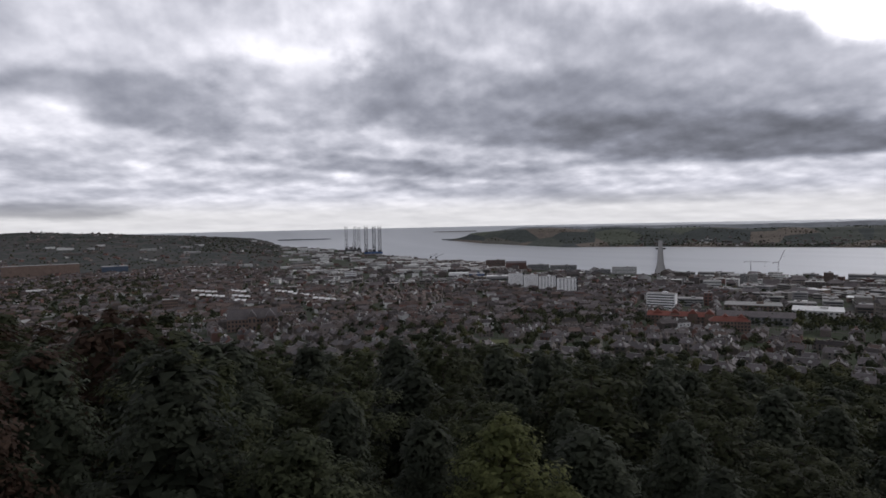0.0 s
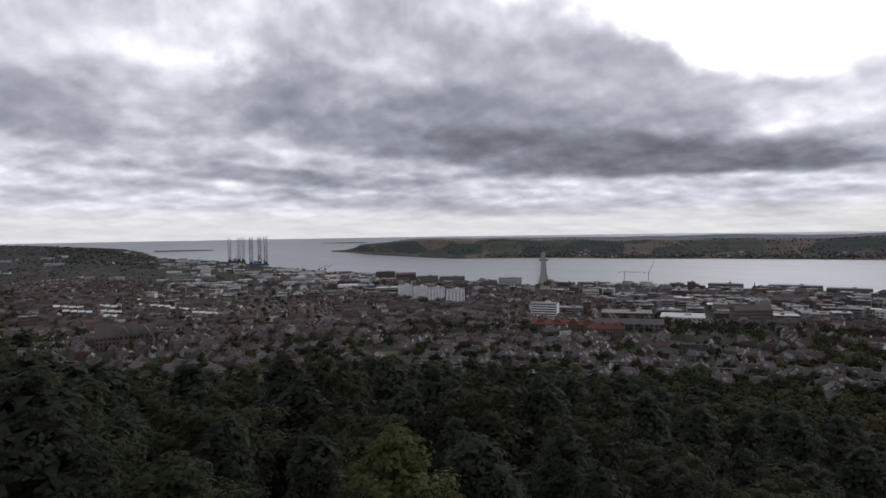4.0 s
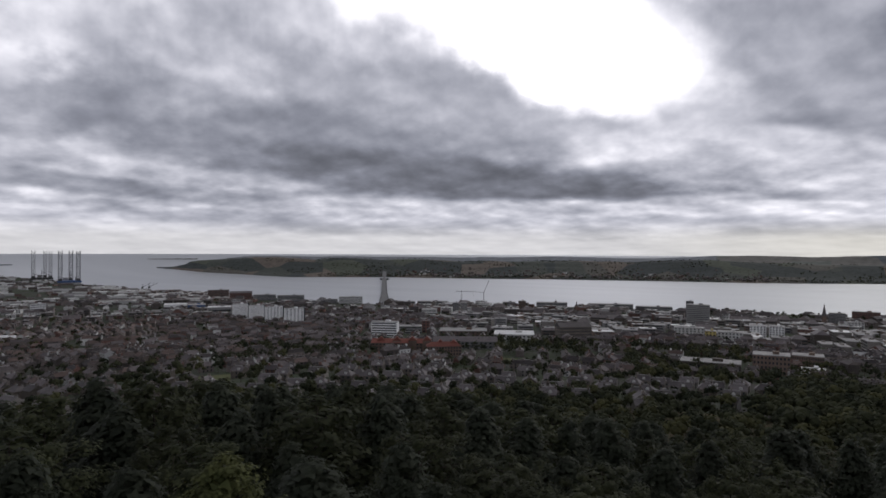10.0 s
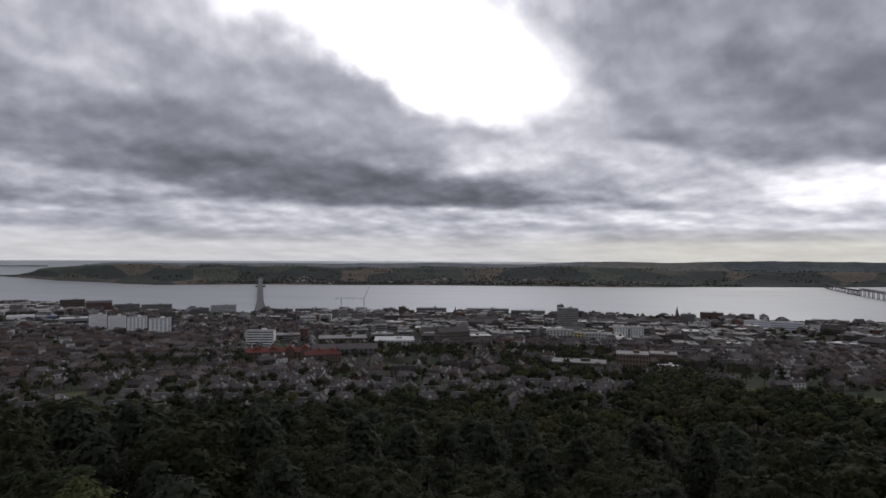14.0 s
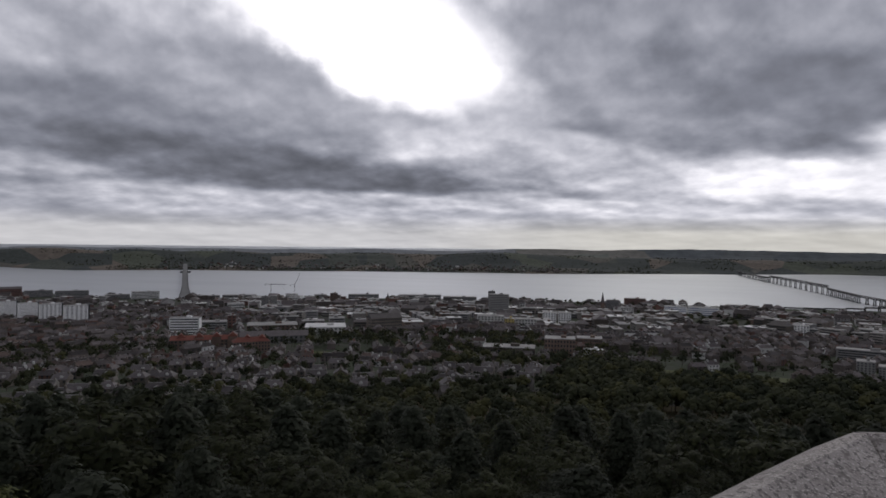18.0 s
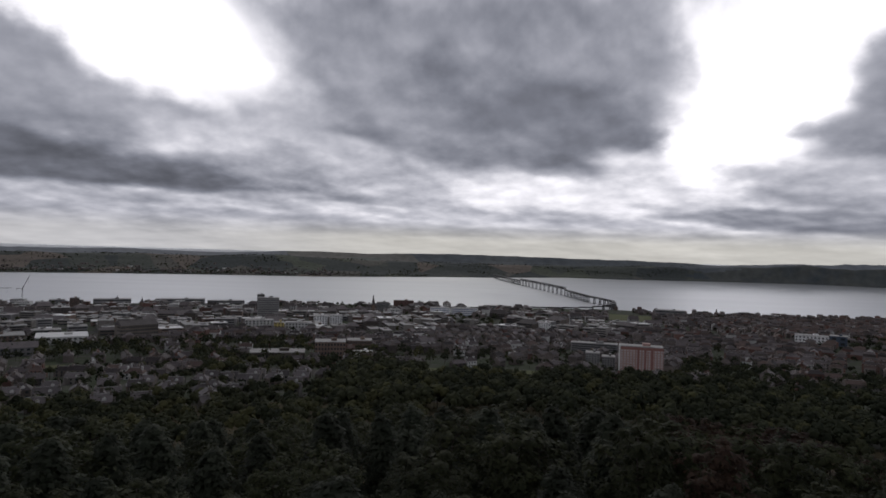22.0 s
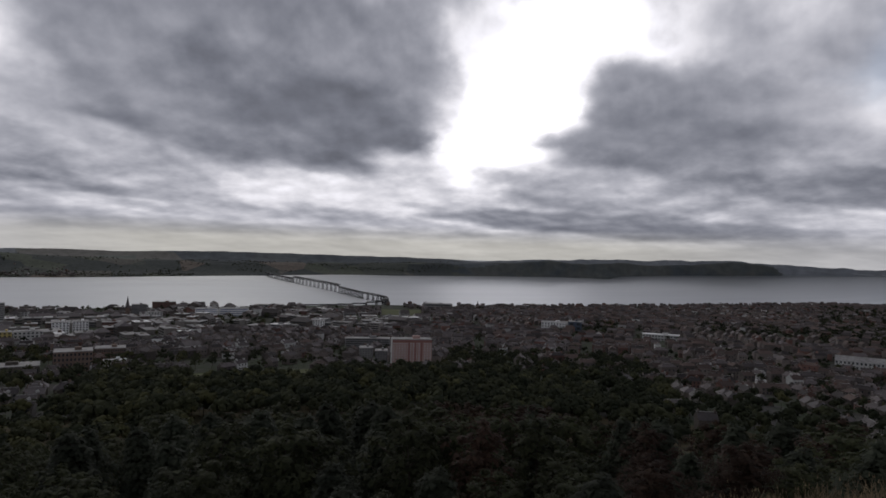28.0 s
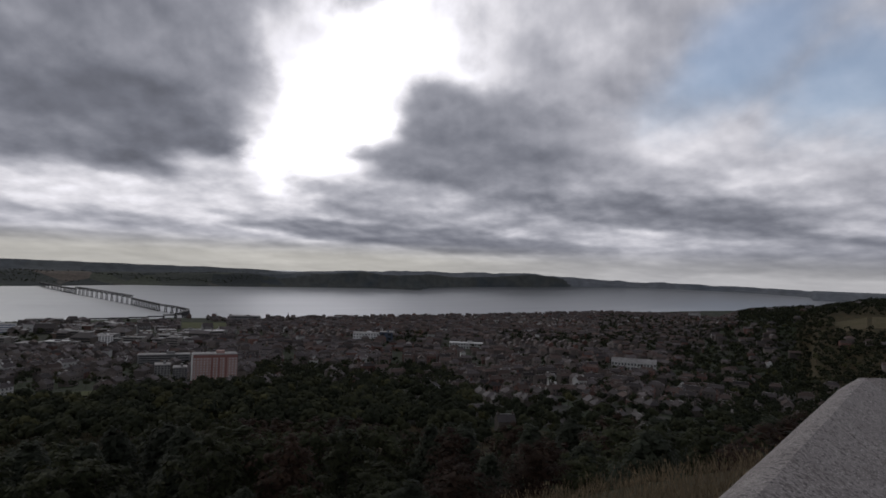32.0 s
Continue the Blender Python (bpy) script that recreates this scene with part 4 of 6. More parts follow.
# at 76.55 a narrow church stands in for a thin dark bridge signal
for a, eb, et, w in ((55.1, 5.72, 4.0, 8), (36.0, 5.2, 4.42, 6), (84.6, 4.68, 4.0, 6), (62.6, 5.3, 4.75, 5), (76.55, 4.66, 3.8, 3.4), (34.2, 5.0, 4.3, 5), (62.2, 6.75, 5.95, 6)):
    spire(a, eb, et, w)


def tower_crane(az, el_base, el_jib, jib, back, lift):
    d = find(az, el_base)
    z0 = height(az, d)
    h = EYE_Z - d * math.tan(radians(el_jib)) - z0
    ob = thing("tower_crane", Matrix.Translation(at(az, d, z0)) @ Matrix.Rotation(wall_turn(az), 4, "Z"), "slim steel tower crane over the waterfront", "crane")
    g = Geo()
    for sx in (-1, 1):
        for sy in (-1, 1):
            g.tube((sx, sy, -2), (sx, sy, h), 0.28, n=4)
    for i in range(int(h / 3)):
        g.tube((-1, -1, i * 3), (1, -1, i * 3 + 3), 0.14, n=4)
        g.tube((1, 1, i * 3), (-1, 1, i * 3 + 3), 0.14, n=4)
    part("mast", g, M_STEEL, ob)
    g = Geo()
    end = Vector((jib * math.cos(lift), 0, h + abs(jib) * math.sin(lift)))
    for dz, dy in ((0, -0.7), (0, 0.7), (1.6, 0)):
        g.tube((0, dy, h + dz), end + Vector((0, dy * 0.4, dz * 0.5)), 0.26, n=4)
    for i in range(12):
        p, q = Vector((0, 0, h)).lerp(end, i / 12), Vector((0, 0, h)).lerp(end, (i + 1) / 12)
        g.tube(p, q + Vector((0, 0, 1.4)), 0.12, n=4)
    jib_ = part("jib", g, M_STEEL, ob)
    g = Geo()
    g.tube(Vector((0, 0, h)).lerp(end, 0.8), Vector((0, 0, h)).lerp(end, 0.8) - Vector((0, 0, 14)), 0.1, n=4)
    g.box(Vector((0, 0, h)).lerp(end, 0.8).x, 0, Vector((0, 0, h)).lerp(end, 0.8).z - 15, 0.8, 0.8, 1)
    part("hook", g, M_STEEL, jib_)
    g = Geo()
    g.tube((0, 0, h), (-back, 0, h + 1), 0.4, n=4)
    g.tube((0, 0, h), (0, 0, h + 6), 0.3, n=4)
    part("counter_jib", g, M_STEEL, ob)
    part("counterweight", shape((-back, 0, h - 2, 3, 2, 3)), M_CONCRETE, ob)
    part("cab", shape((1.6, 0, h - 2.2, 1.6, 1.4, 2)), M_PALE, ob)


tower_crane(25.8, 4.85, 3.70, 52, 18, 0.0)
tower_crane(27.8, 4.85, 3.75, 45, 14, 1.15)


def stack(az, el_base, el_top, r):
    d = find(az, el_base)
    z0 = height(az, d)
    ob = thing("chimney_stack", Matrix.Translation(at(az, d, z0)), "tall round brick chimney stack of a mill", "chimney", "mill chimneys")
    h = EYE_Z - d * math.tan(radians(el_top)) - z0
    g = Geo()
    g.tube((0, 0, -3), (0, 0, h), r, r * 0.62, 12)
    part("shaft", g, M_BROWN, ob)
    g = Geo()
    g.tube((0, 0, h - 1.6), (0, 0, h + 0.05), r * 0.85, r * 0.85, 12)
    part("cap", g, M_BROWN, ob)


for a, eb, et in ((36.9, 7.6, 6.3), (74.6, 8.9, 8.0), (-11.9, 3.6, 3.1), (-22.5, 5.2, 4.4), (50.0, 8.6, 7.6)):
    stack(a, eb, et, 1.7)


# ---- the bridges ----
def span_frame(p, q):
    d = q - p
    return Matrix.Translation(p) @ Matrix.Rotation(math.atan2(d.y, d.x), 4, "Z"), math.hypot(d.x, d.y)


def rail_bridge():
    pts = [at(a, d, z) for a, d, z in ((69.2, 2062, 7), (70.6, 2066, 8), (72.0, 2073, 9.5), (73.4, 2082, 12), (74.6, 2094, 15.5), (75.5, 2112, 19), (76.1, 2140, 22), (76.4, 2185, 24),
                                      (76.35, 2235, 25), (75.9, 2300, 25), (75.2, 2370, 25.5), (74.2, 2470, 26), (73.2, 2620, 27), (72.2, 2790, 28), (71.1, 2990, 28), (70.0, 3210, 28),
                                      (69.0, 3420, 28), (68.2, 3610, 28), (67.4, 3850, 26), (66.6, 4150, 25), (66.0, 4450, 24), (65.8, 4640, 24))]
    ob = thing("rail_bridge", Matrix.Identity(4), "long curved iron railway bridge on paired piers", "bridge")
    line = []
    for i in range(len(pts) - 1):
        a, b, c, d = pts[max(i - 1, 0)], pts[i], pts[i + 1], pts[min(i + 2, len(pts) - 1)]
        n = max(1, round((c - b).length / (72 if 2760 < b.xy.length < 3560 else 44)))
        for k in range(n):
            t = k / n
            line.append(0.5 * (2 * b + (c - a) * t + (2 * a - 5 * b + 4 * c - d) * t * t + (3 * b - a - 3 * c + d) * t ** 3))
    line.append(pts[-1])
    for i in range(len(line) - 1):
        p, q = line[i], line[i + 1]
        m, n = span_frame(p, q)
        r = math.hypot(p.x, p.y)
        high = 2760 < r < 3560
        g = Geo()
        g.box(n / 2, 0, -0.7, n + 0.4, 9, 1.4)
        part("deck", g, M_STEEL, ob, "", m)
        g = Geo()
        side_h = 9.5 if high else (-5.5 if p.z > 16 else -2.5)
        for sy in (-3.8, 3.8):
            g.box(n / 2, sy, side_h - 0.55, n, 1.0, 1.1)
            for j in range(6):
                x0, x1 = n * j / 6, n * (j + 1) / 6
                za, zb = (0, side_h) if j % 2 else (side_h, 0)
                g.tube((x0, sy, za), (x1, sy, zb), 0.5, n=4)
                g.tube((x1, sy, 0), (x1, sy, side_h), 0.4, n=4)
        part("truss", g, M_STEEL, ob, "", m)
        foot = at(*polar(p.x, p.y), -4).z
        g = Geo()
        top = p.z - (0.8 if high else (6.0 if p.z > 16 else 2.8))
        for sy in (-3.2, 3.2):
            g.tube((0, sy, foot + 3), (0, sy * 0.75, top), 2.0, 1.6, 8)
        g.box(0, 0, foot, 7, 15, 5.5 if p.z > 16 else 4.5, taper=0.9)
        g.box(0, 0, top - 1.2, 2.6, 8.5, 1.2)
        part("pier", g, M_STEEL if not high else M_GREYSLAB, ob, "", Matrix.Translation((p.x, p.y, 0)) @ Matrix.Rotation(math.atan2(q.y - p.y, q.x - p.x), 4, "Z"))


rail_bridge()


M_ASPHALT = material("bridge_asphalt", (0.12, 0.12, 0.122), (0.17, 0.17, 0.17), 0.05, 0.9, 9)


def road_bridge():
    ob = thing("road_bridge", Matrix.Identity(4), "straight concrete road bridge on twin columns", "bridge")
    spans = 38
    pts = [at(18.86 - 0.02 * math.sin(i / spans * 3), 2015 + i * 2090 / spans, 10 + 29 * i / spans) for i in range(spans + 1)]
    for i in range(spans):
        p, q = pts[i], pts[i + 1]
        d = q - p
        m = Matrix.Translation(p) @ d.to_track_quat("X", "Z").to_matrix().to_4x4()
        n = d.length
        g = Geo()
        wide = 21.5 + 12 * max(1 - i / 7, 0) ** 1.5
        g.box(n / 2, 0, -0.5, n + 0.3, wide, 0.5)
        part("deck", g, M_ASPHALT, ob, "", m)
        g = Geo()
        for sy in (-5.5, 5.5):
            g.box(n / 2, sy, -3.2, n + 0.3, 4.5, 2.69)
        part("box_girder", g, M_STEEL, ob, "", m)
        for sy in (-wide / 2 + 0.5, wide / 2 - 0.5):
            g = Geo()
            g.box(n / 2, sy, 0.004, n + 0.3, 2.0, 1.8)
            part("parapet", g, M_STEEL, ob, "", m)
        g = Geo()
        foot = at(*polar(p.x, p.y), -3).z
        for sy in (-5.5, 5.5):
            g.tube((0, sy, foot), (0, sy, p.z - 3.2), 1.9, 1.5, 8)
        g.box(0, 0, foot, 6, 19, 4)
        part("pier", g, M_CONCRETE, ob, "", Matrix.Translation((p.x, p.y, 0)) @ Matrix.Rotation(math.atan2(d.y, d.x), 4, "Z"))
    c = at(18.86, 3790, 0)
    g = Geo()
    g.box(0, 0, -1, 54, 13, 8, wall_turn(18.9))
    part("fender_island", g, M_STEEL, ob, "dark timber fender island", Matrix.Translation(c))


road_bridge()


# ---- jack-up rigs at the wharf ----
def rig(az, d, span, label, seed):
    r = random.Random(seed)
    k = squeeze(d) / d
    ob = thing("jackup_rig", Matrix.Translation(at(az, d, 0)) @ Matrix.Rotation(wall_turn(az) + 0.12 * (seed - 1), 4, "Z") @ Matrix.Scale(k, 4), label, "drilling rig", "rigs at the wharf")
    g = Geo()
    g.solid([(-span * 0.5, -span * 0.4, 14), (span * 0.5, -span * 0.4, 14), (span * 0.32, span * 0.5, 14), (-span * 0.32, span * 0.5, 14),
             (-span * 0.5, -span * 0.4, 22), (span * 0.5, -span * 0.4, 22), (span * 0.32, span * 0.5, 22), (-span * 0.32, span * 0.5, 22)],
            [(0, 1, 5, 4), (1, 2, 6, 5), (2, 3, 7, 6), (3, 0, 4, 7), (4, 5, 6, 7), (3, 2, 1, 0)])
    part("hull", g, M_BLUE if seed == 2 else M_STEEL, ob)
    for i, (lx, ly) in enumerate(((-0.37, -0.26), (0.37, -0.26), (0.14, 0.38))):
        g = Geo()
        cx, cy, s = lx * span, ly * span, 8.0
        for sx in (-s, s):
            for sy in (-s, s):
                g.tube((cx + sx, cy + sy, -4), (cx + sx, cy + sy, 167), 0.7, n=5)
        for z in range(0, 160, 9):
            for (ax, ay), (bx, by) in (((-s, -s), (s, -s)), ((s, -s), (s, s)), ((s, s), (-s, s)), ((-s, s), (-s, -s))):
                g.tube((cx + ax, cy + ay, z), (cx + bx, cy + by, z + 9), 0.34, n=4)
                g.tube((cx + bx, cy + by, z), (cx + ax, cy + ay, z + 9), 0.34, n=4)
                g.tube((cx + ax, cy + ay, z), (cx + bx, cy + by, z), 0.35, n=4)
        part("leg", g, M_PALESTEEL, ob)
        part("jack_house", shape((cx, cy, 22.01, 17, 17, 10)), M_STEEL, ob)
    part("quarters", shape((-span * 0.1, span * 0.2, 22.01, 20, 13, 14)), M_GREYSLAB, ob)
    part("helideck", shape((-span * 0.3, span * 0.52, 37, 20, 18, 1.2), (-span * 0.3, span * 0.45, 22, 3, 3, 15)), M_STEEL, ob)
    g = Geo()
    for sx in (-5, 5):
        for sy in (-5, 5):
            g.tube((sx, -span * 0.45 + sy, 22), (sx * 0.3, -span * 0.45 + sy * 0.3, 66), 0.6, n=4)
    for z in range(26, 62, 6):
        w = 5 * (1 - (z - 22) / 60)
        g.tube((-w, -span * 0.45 - w, z), (w, -span * 0.45 - w, z + 5), 0.35, n=4)
        g.tube((w, -span * 0.45 + w, z), (-w, -span * 0.45 + w, z + 5), 0.35, n=4)
    part("derrick", g, M_STEEL, ob)
    g = Geo()
    g.tube((span * 0.3, 0, 22), (span * 0.3, 0, 36), 1.6, n=6)
    g.tube((span * 0.3, 0, 36), (span * 0.3 - 26, 4, 52), 0.7, n=4)
    crane_ = part("deck_crane", g, M_STEEL, ob)
    part("crane_cab", shape((span * 0.3, 0, 34, 4, 4, 3.5)), M_GREYSLAB, crane_)


rig(-8.15, 4000, 104, "grey jack up drilling rig with three lattice legs raised", 1)
rig(-6.4, 3560, 102, "blue hulled jack up drilling rig with lattice legs raised", 2)


def quay_crane(az, el):
    d = find(az, el)
    ob = thing("quay_crane", Matrix.Translation(at(az, d, height(az, d))) @ Matrix.Rotation(wall_turn(az), 4, "Z"), "dark dockside crane on the quay", "crane")
    g = Geo()
    for sx in (-5, 5):
        for sy in (-4, 4):
            g.tube((sx, sy, -2), (sx * 0.4, sy * 0.4, 15), 0.7, n=4)
    part("portal", g, M_STEEL, ob)
    part("cab", shape((0, 0, 15, 7, 6, 6)), M_STEEL, ob)
    g = Geo()
    g.tube((2, 0, 20), (30, 0, 34), 0.8, 0.4, 4)
    g.tube((0, 0, 21), (0, 0, 31), 0.5, n=4)
    g.tube((0, 0, 31), (30, 0, 34), 0.2, n=4)
    part("boom", g, M_STEEL, ob)


quay_crane(-1.2, 3.5)
quay_crane(-0.7, 3.5)
quay_crane(-11.0, 2.5)

# ---- the platform and its parapet ----
def platform():
    corner, side, first = Vector((2.03, 0.80)), 5.3, -1.5
    ring = [corner]
    for i in range(7):
        a = radians(first - 45 * (i + 1))
        ring.append(ring[-1] + side * Vector((math.cos(a), math.sin(a))))
    centre = sum(ring, Vector((0, 0))) / 8
    top = EYE_Z - 0.62

    def inset(i, k):
        away = (ring[i % 8] - centre).normalized()
        return ring[i % 8] + away * (k / math.cos(math.pi / 8))

    def joint(i, k, skew, u):
        if k > -0.05:
            return inset(i, k)
        inward = Vector((u.y, -u.x))
        if inward.dot(centre - ring[i % 8]) < 0:
            inward = -inward
        return ring[i % 8] + inward * -k + u * skew * -k

    floor_ob = tagged(new("floor"), "pale stone paving of the viewing platform", "paving", kind="structure")
    g = Geo()
    low = [(*inset(i, 0.1), 168.5) for i in range(8)]
    high = [(*inset(i, 0.1), EYE_Z - 1.66) for i in range(8)]
    g.solid(low + high, [(i, (i + 1) % 8, 8 + (i + 1) % 8, 8 + i) for i in range(8)] + [tuple(range(15, 7, -1))])
    part("paving", g, M_GRANITE, floor_ob)
    for i in range(8):
        wall = thing("parapet", Matrix.Identity(4), "speckled granite parapet with a weathered coping", "parapet", "parapet sides")
        a, b = i, i + 1
        side_dir = (ring[b % 8] - ring[a]).normalized()
        g = Geo()
        q = [(*inset(a, 0.02), 168.6), (*inset(b, 0.02), 168.6), (*inset(b, -0.42), 168.6), (*inset(a, -0.42), 168.6)]
        q += [(x, y, top - 0.24) for x, y, _ in q]
        g.solid(q, [(0, 1, 5, 4), (2, 3, 7, 6), (4, 5, 6, 7), (1, 2, 6, 5), (3, 0, 4, 7)])
        part("wall", g, M_GRANITE, wall)
        for s in range(3):
            t0, t1 = s / 3 + (0.0016 if s else 0.0026), (s + 1) / 3 - (0.0016 if s < 2 else 0.0026)
            bm = bmesh.new()
            edge = {0: 0.138, 7: 0.162}.get(i, 0.14)
            prof = [(edge - 0.01, top - 0.24), (edge, top - 0.11), (0.015, top - 0.008), (-0.03, top), (-0.44, top - 0.19), (-0.5, top - 0.21), (-0.5, top - 0.24)]
            steps = 8
            rows = []
            for e in range(steps + 1):
                t = t0 + (t1 - t0) * e / steps
                row = []
                for k, z in prof:
                    p = joint(a, k, -0.21, side_dir).lerp(joint(b, k, -1.53, side_dir), t)
                    j = 0.006 * noise.noise((p.x * 5, p.y * 5, z * 9 + i)) if 0 < e < steps else 0
                    row.append(bm.verts.new((p.x, p.y, z + j)))
                rows.append(row)
            for e in range(steps):
                for j in range(len(prof)):
                    k = (j + 1) % len(prof)
                    bm.faces.new((rows[e][j], rows[e + 1][j], rows[e + 1][k], rows[e][k]))
            bm.faces.new(rows[0])
            bm.faces.new(rows[-1][::-1])
            bmesh.ops.recalc_face_normals(bm, faces=bm.faces)
            me = bpy.data.meshes.new("coping_stone")
            bm.to_mesh(me)
            bm.free()
            me.materials.append(M_GRANITE)
            part("coping_stone", me, None, wall)


platform()


# ---- trees ----
def leaf_material(name, dark, light):
    m = material(name, dark, light, 0.35, 0.7, 6, per="island", spread=0.3, spec=0.15)
    n, l = m.node_tree.nodes, m.node_tree.links
    b = n["Principled BSDF"]
    span = n.new("ShaderNodeMapRange")
    span.inputs[3].default_value, span.inputs[4].default_value = 0.7, 1.25
    l.new(n.new("ShaderNodeObjectInfo").outputs["Random"], span.inputs[0])
    tone = n.new("ShaderNodeVectorMath")
    tone.operation = "SCALE"
    l.new(b.inputs["Base Color"].links[0].from_socket, tone.inputs[0])
    l.new(span.outputs[0], tone.inputs[3])
    l.new(tone.outputs[0], b.inputs["Base Color"])
    thin = n.new("ShaderNodeBsdfTranslucent")
    l.new(tone.outputs[0], thin.inputs[0])
    mix = n.new("ShaderNodeMixShader")
    mix.inputs[0].default_value = 0.35
    l.new(b.outputs[0], mix.inputs[1])
    l.new(thin.outputs[0], mix.inputs[2])
    l.new(mix.outputs[0], n["Material Output"].inputs[0])
    return m


M_PINE = leaf_material("pine_needles", (0.031, 0.038, 0.026), (0.066, 0.075, 0.05))
M_BROAD = leaf_material("broad_leaves", (0.03, 0.036, 0.019), (0.064, 0.07, 0.033))
M_BIRCH = leaf_material("birch_leaves", (0.06, 0.07, 0.026), (0.125, 0.13, 0.05))
M_SHRUB = leaf_material("shrub_leaves", (0.045, 0.055, 0.03), (0.095, 0.105, 0.055))
M_ROWAN = leaf_material("rusty_leaves", (0.036, 0.023, 0.017), (0.062, 0.038, 0.026))
M_BARK = material("bark", (0.05, 0.042, 0.034), (0.10, 0.085, 0.07), 1.5, 0.95, 5, bump=0.6)


def limb_points(a, b, sag, r):
    mid = a.lerp(b, 0.5) + Vector((r.uniform(-0.3, 0.3), r.uniform(-0.3, 0.3), sag))
    return [a, mid, b]


def leaf_cloud(clumps, leaves, size, r, flat, slim=1.0):
    """Small pointed leaves or needle tufts in clumps, as arrays of vertices and faces."""
    v, f = [], []
    for c, rad, out in clumps:
        for _ in range(leaves):
            u, w = r.uniform(-1, 1), r.uniform(0, 2 * math.pi)
            s = math.sqrt(1 - u * u)
            k = r.random() ** 0.45
            n = Vector((s * math.cos(w), s * math.sin(w), u))
            p = c + Vector((n.x, n.y, n.z * flat)) * rad * k
            n = (n * 0.7 + out * 0.45 + Vector((0, 0, 0.55))).normalized()
            t = n.cross(Vector((r.uniform(-1, 1), r.uniform(-1, 1), r.uniform(-1, 1)))).normalized()
            q = n.cross(t)
            ln, wd = size * r.uniform(0.7, 1.4), size * r.uniform(0.35, 0.6)
            i = len(v)
            v += [tuple(p - t * ln * 0.5 + q * wd * slim), tuple(p - t * ln * 0.5 - q * wd * slim), tuple(p + t * ln * 0.6 + n * ln * 0.15)]
            f.append((i, i + 1, i + 2))
    return v, f


def tree_meshes(kind, seed, fine):
    """Trunk with limbs, and crown, of a tree 10 m high."""
    r = random.Random(seed)
    g = Geo()
    spine = [Vector((0, 0, -0.6))]
    for i in range(1, 6):
        spine.append(Vector((spine[-1].x + r.uniform(-0.22, 0.22), spine[-1].y + r.uniform(-0.22, 0.22), i * 1.8)))
    for i in range(5):
        g.tube(spine[i], spine[i + 1], 0.19 * (1 - i / 5.6), 0.19 * (1 - (i + 1) / 5.6), 7)
    n, leaves, size, low = {"pine": (72, 27, 0.29, 1.6), "broad": (42, 40, 0.31, 1.4), "birch": (64, 130, 0.16, 0.6), "shrub": (64, 130, 0.17, 0.6), "rowan": (34, 40, 0.28, 1.2)}[kind]
    if kind not in ("birch", "shrub"):
        leaves, size = (int(leaves * 3.4), size * 0.5) if fine else (int(leaves * 1.0), size * 0.97)
    clumps, inner = [], []
    lean = [r.uniform(0.8, 1.15) for _ in range(7)]
    for i in range(n):
        t = (i + 0.5) / n
        z = low + (9.3 - low) * t ** 0.85
        u = (z - low) / (9.6 - low)
        w = i * 2.39996 + r.uniform(-0.4, 0.4)
        wide = {"pine": 3.0 * (1 - u ** 1.2) + 0.25, "broad": 3.3 * math.sqrt(max(1 - (2 * u - 0.85) ** 2 / 1.35, 0.02)), "birch": 3.7 * (1 - u ** 1.9) + 0.3, "shrub": 3.9 * (1 - u ** 2.3) + 0.3,
                "rowan": 2.8 * math.sqrt(max(1 - (2 * u - 0.95) ** 2 / 1.25, 0.02))}[kind]
        reach = wide * r.uniform(0.62, 1.1) * lean[int(w / 6.2832 * 7) % 7]
        k = min(int(max(z - 1.2, 0) / 1.8), 4)
        a = spine[k].lerp(spine[k + 1], 0.4)
        b = Vector((a.x + reach * math.cos(w), a.y + reach * math.sin(w), z + r.uniform(-0.3, 0.4)))
        g.tube(a, b, 0.055, 0.015, 3)
        out = Vector((math.cos(w), math.sin(w), 0.15 + 0.8 * u))
        clumps.append((b, r.uniform(0.4, 0.8) * (0.62 if u > 0.85 else 1.0) * (1.0 if kind == "pine" else 1.2), out))
        inner.append((a.lerp(b, 0.55), 0.9, out))
    clumps.append((Vector((spine[5].x, spine[5].y, 9.45)), 0.5, Vector((0, 0, 1))))
    v, f = leaf_cloud(clumps, leaves, size, r, 0.72)
    v2, f2 = leaf_cloud(inner, 14 if kind in ("birch", "shrub") else 22, 0.4, r, 0.8)
    f += [tuple(i + len(v) for i in q) for q in f2]
    me = bpy.data.meshes.new("crown")
    me.from_pydata(v + v2, [], f)
    me.materials.append({"pine": M_PINE, "broad": M_BROAD, "birch": M_BIRCH, "shrub": M_SHRUB, "rowan": M_ROWAN}[kind])
    return g.mesh("trunk", [M_BARK]), me


LABELS = {"pine": ("pine_tree", "dark pine with uneven bluish green crown"), "broad": ("broadleaf_tree", "dark green broadleaf tree on the slope"),
          "birch": ("young_birch", "young birch with yellow green leaves"), "shrub": ("round_bush", "rounded bush with mid green leaves"), "rowan": ("rowan_tree", "rust brown rowan on the hillside")}
KINDS = {(k, fine): [tree_meshes(k, 40 + 7 * i + len(k), fine) for i in range(n)] for k, n in (("pine", 5), ("broad", 4), ("birch", 2), ("shrub", 2), ("rowan", 2)) for fine in (True, False)}


def plant(kind, az, d, tall, wide=1.0):
    trunk, crown = KINDS[kind, d < 48][rng.randrange(len(KINDS[kind, d < 48]))]
    p = on_ground(az, d)
    name, label = LABELS[kind]
    m = Matrix.Translation(p) @ Matrix.Rotation(rng.uniform(0, 6.28), 4, "Z") @ Matrix.Diagonal((tall / 10 * wide, tall / 10 * wide, tall / 10, 1))
    ob = thing(name, m, label, "tree", "hillside trees")
    part("trunk", trunk, None, ob)
    part("crown", crown, None, ob)


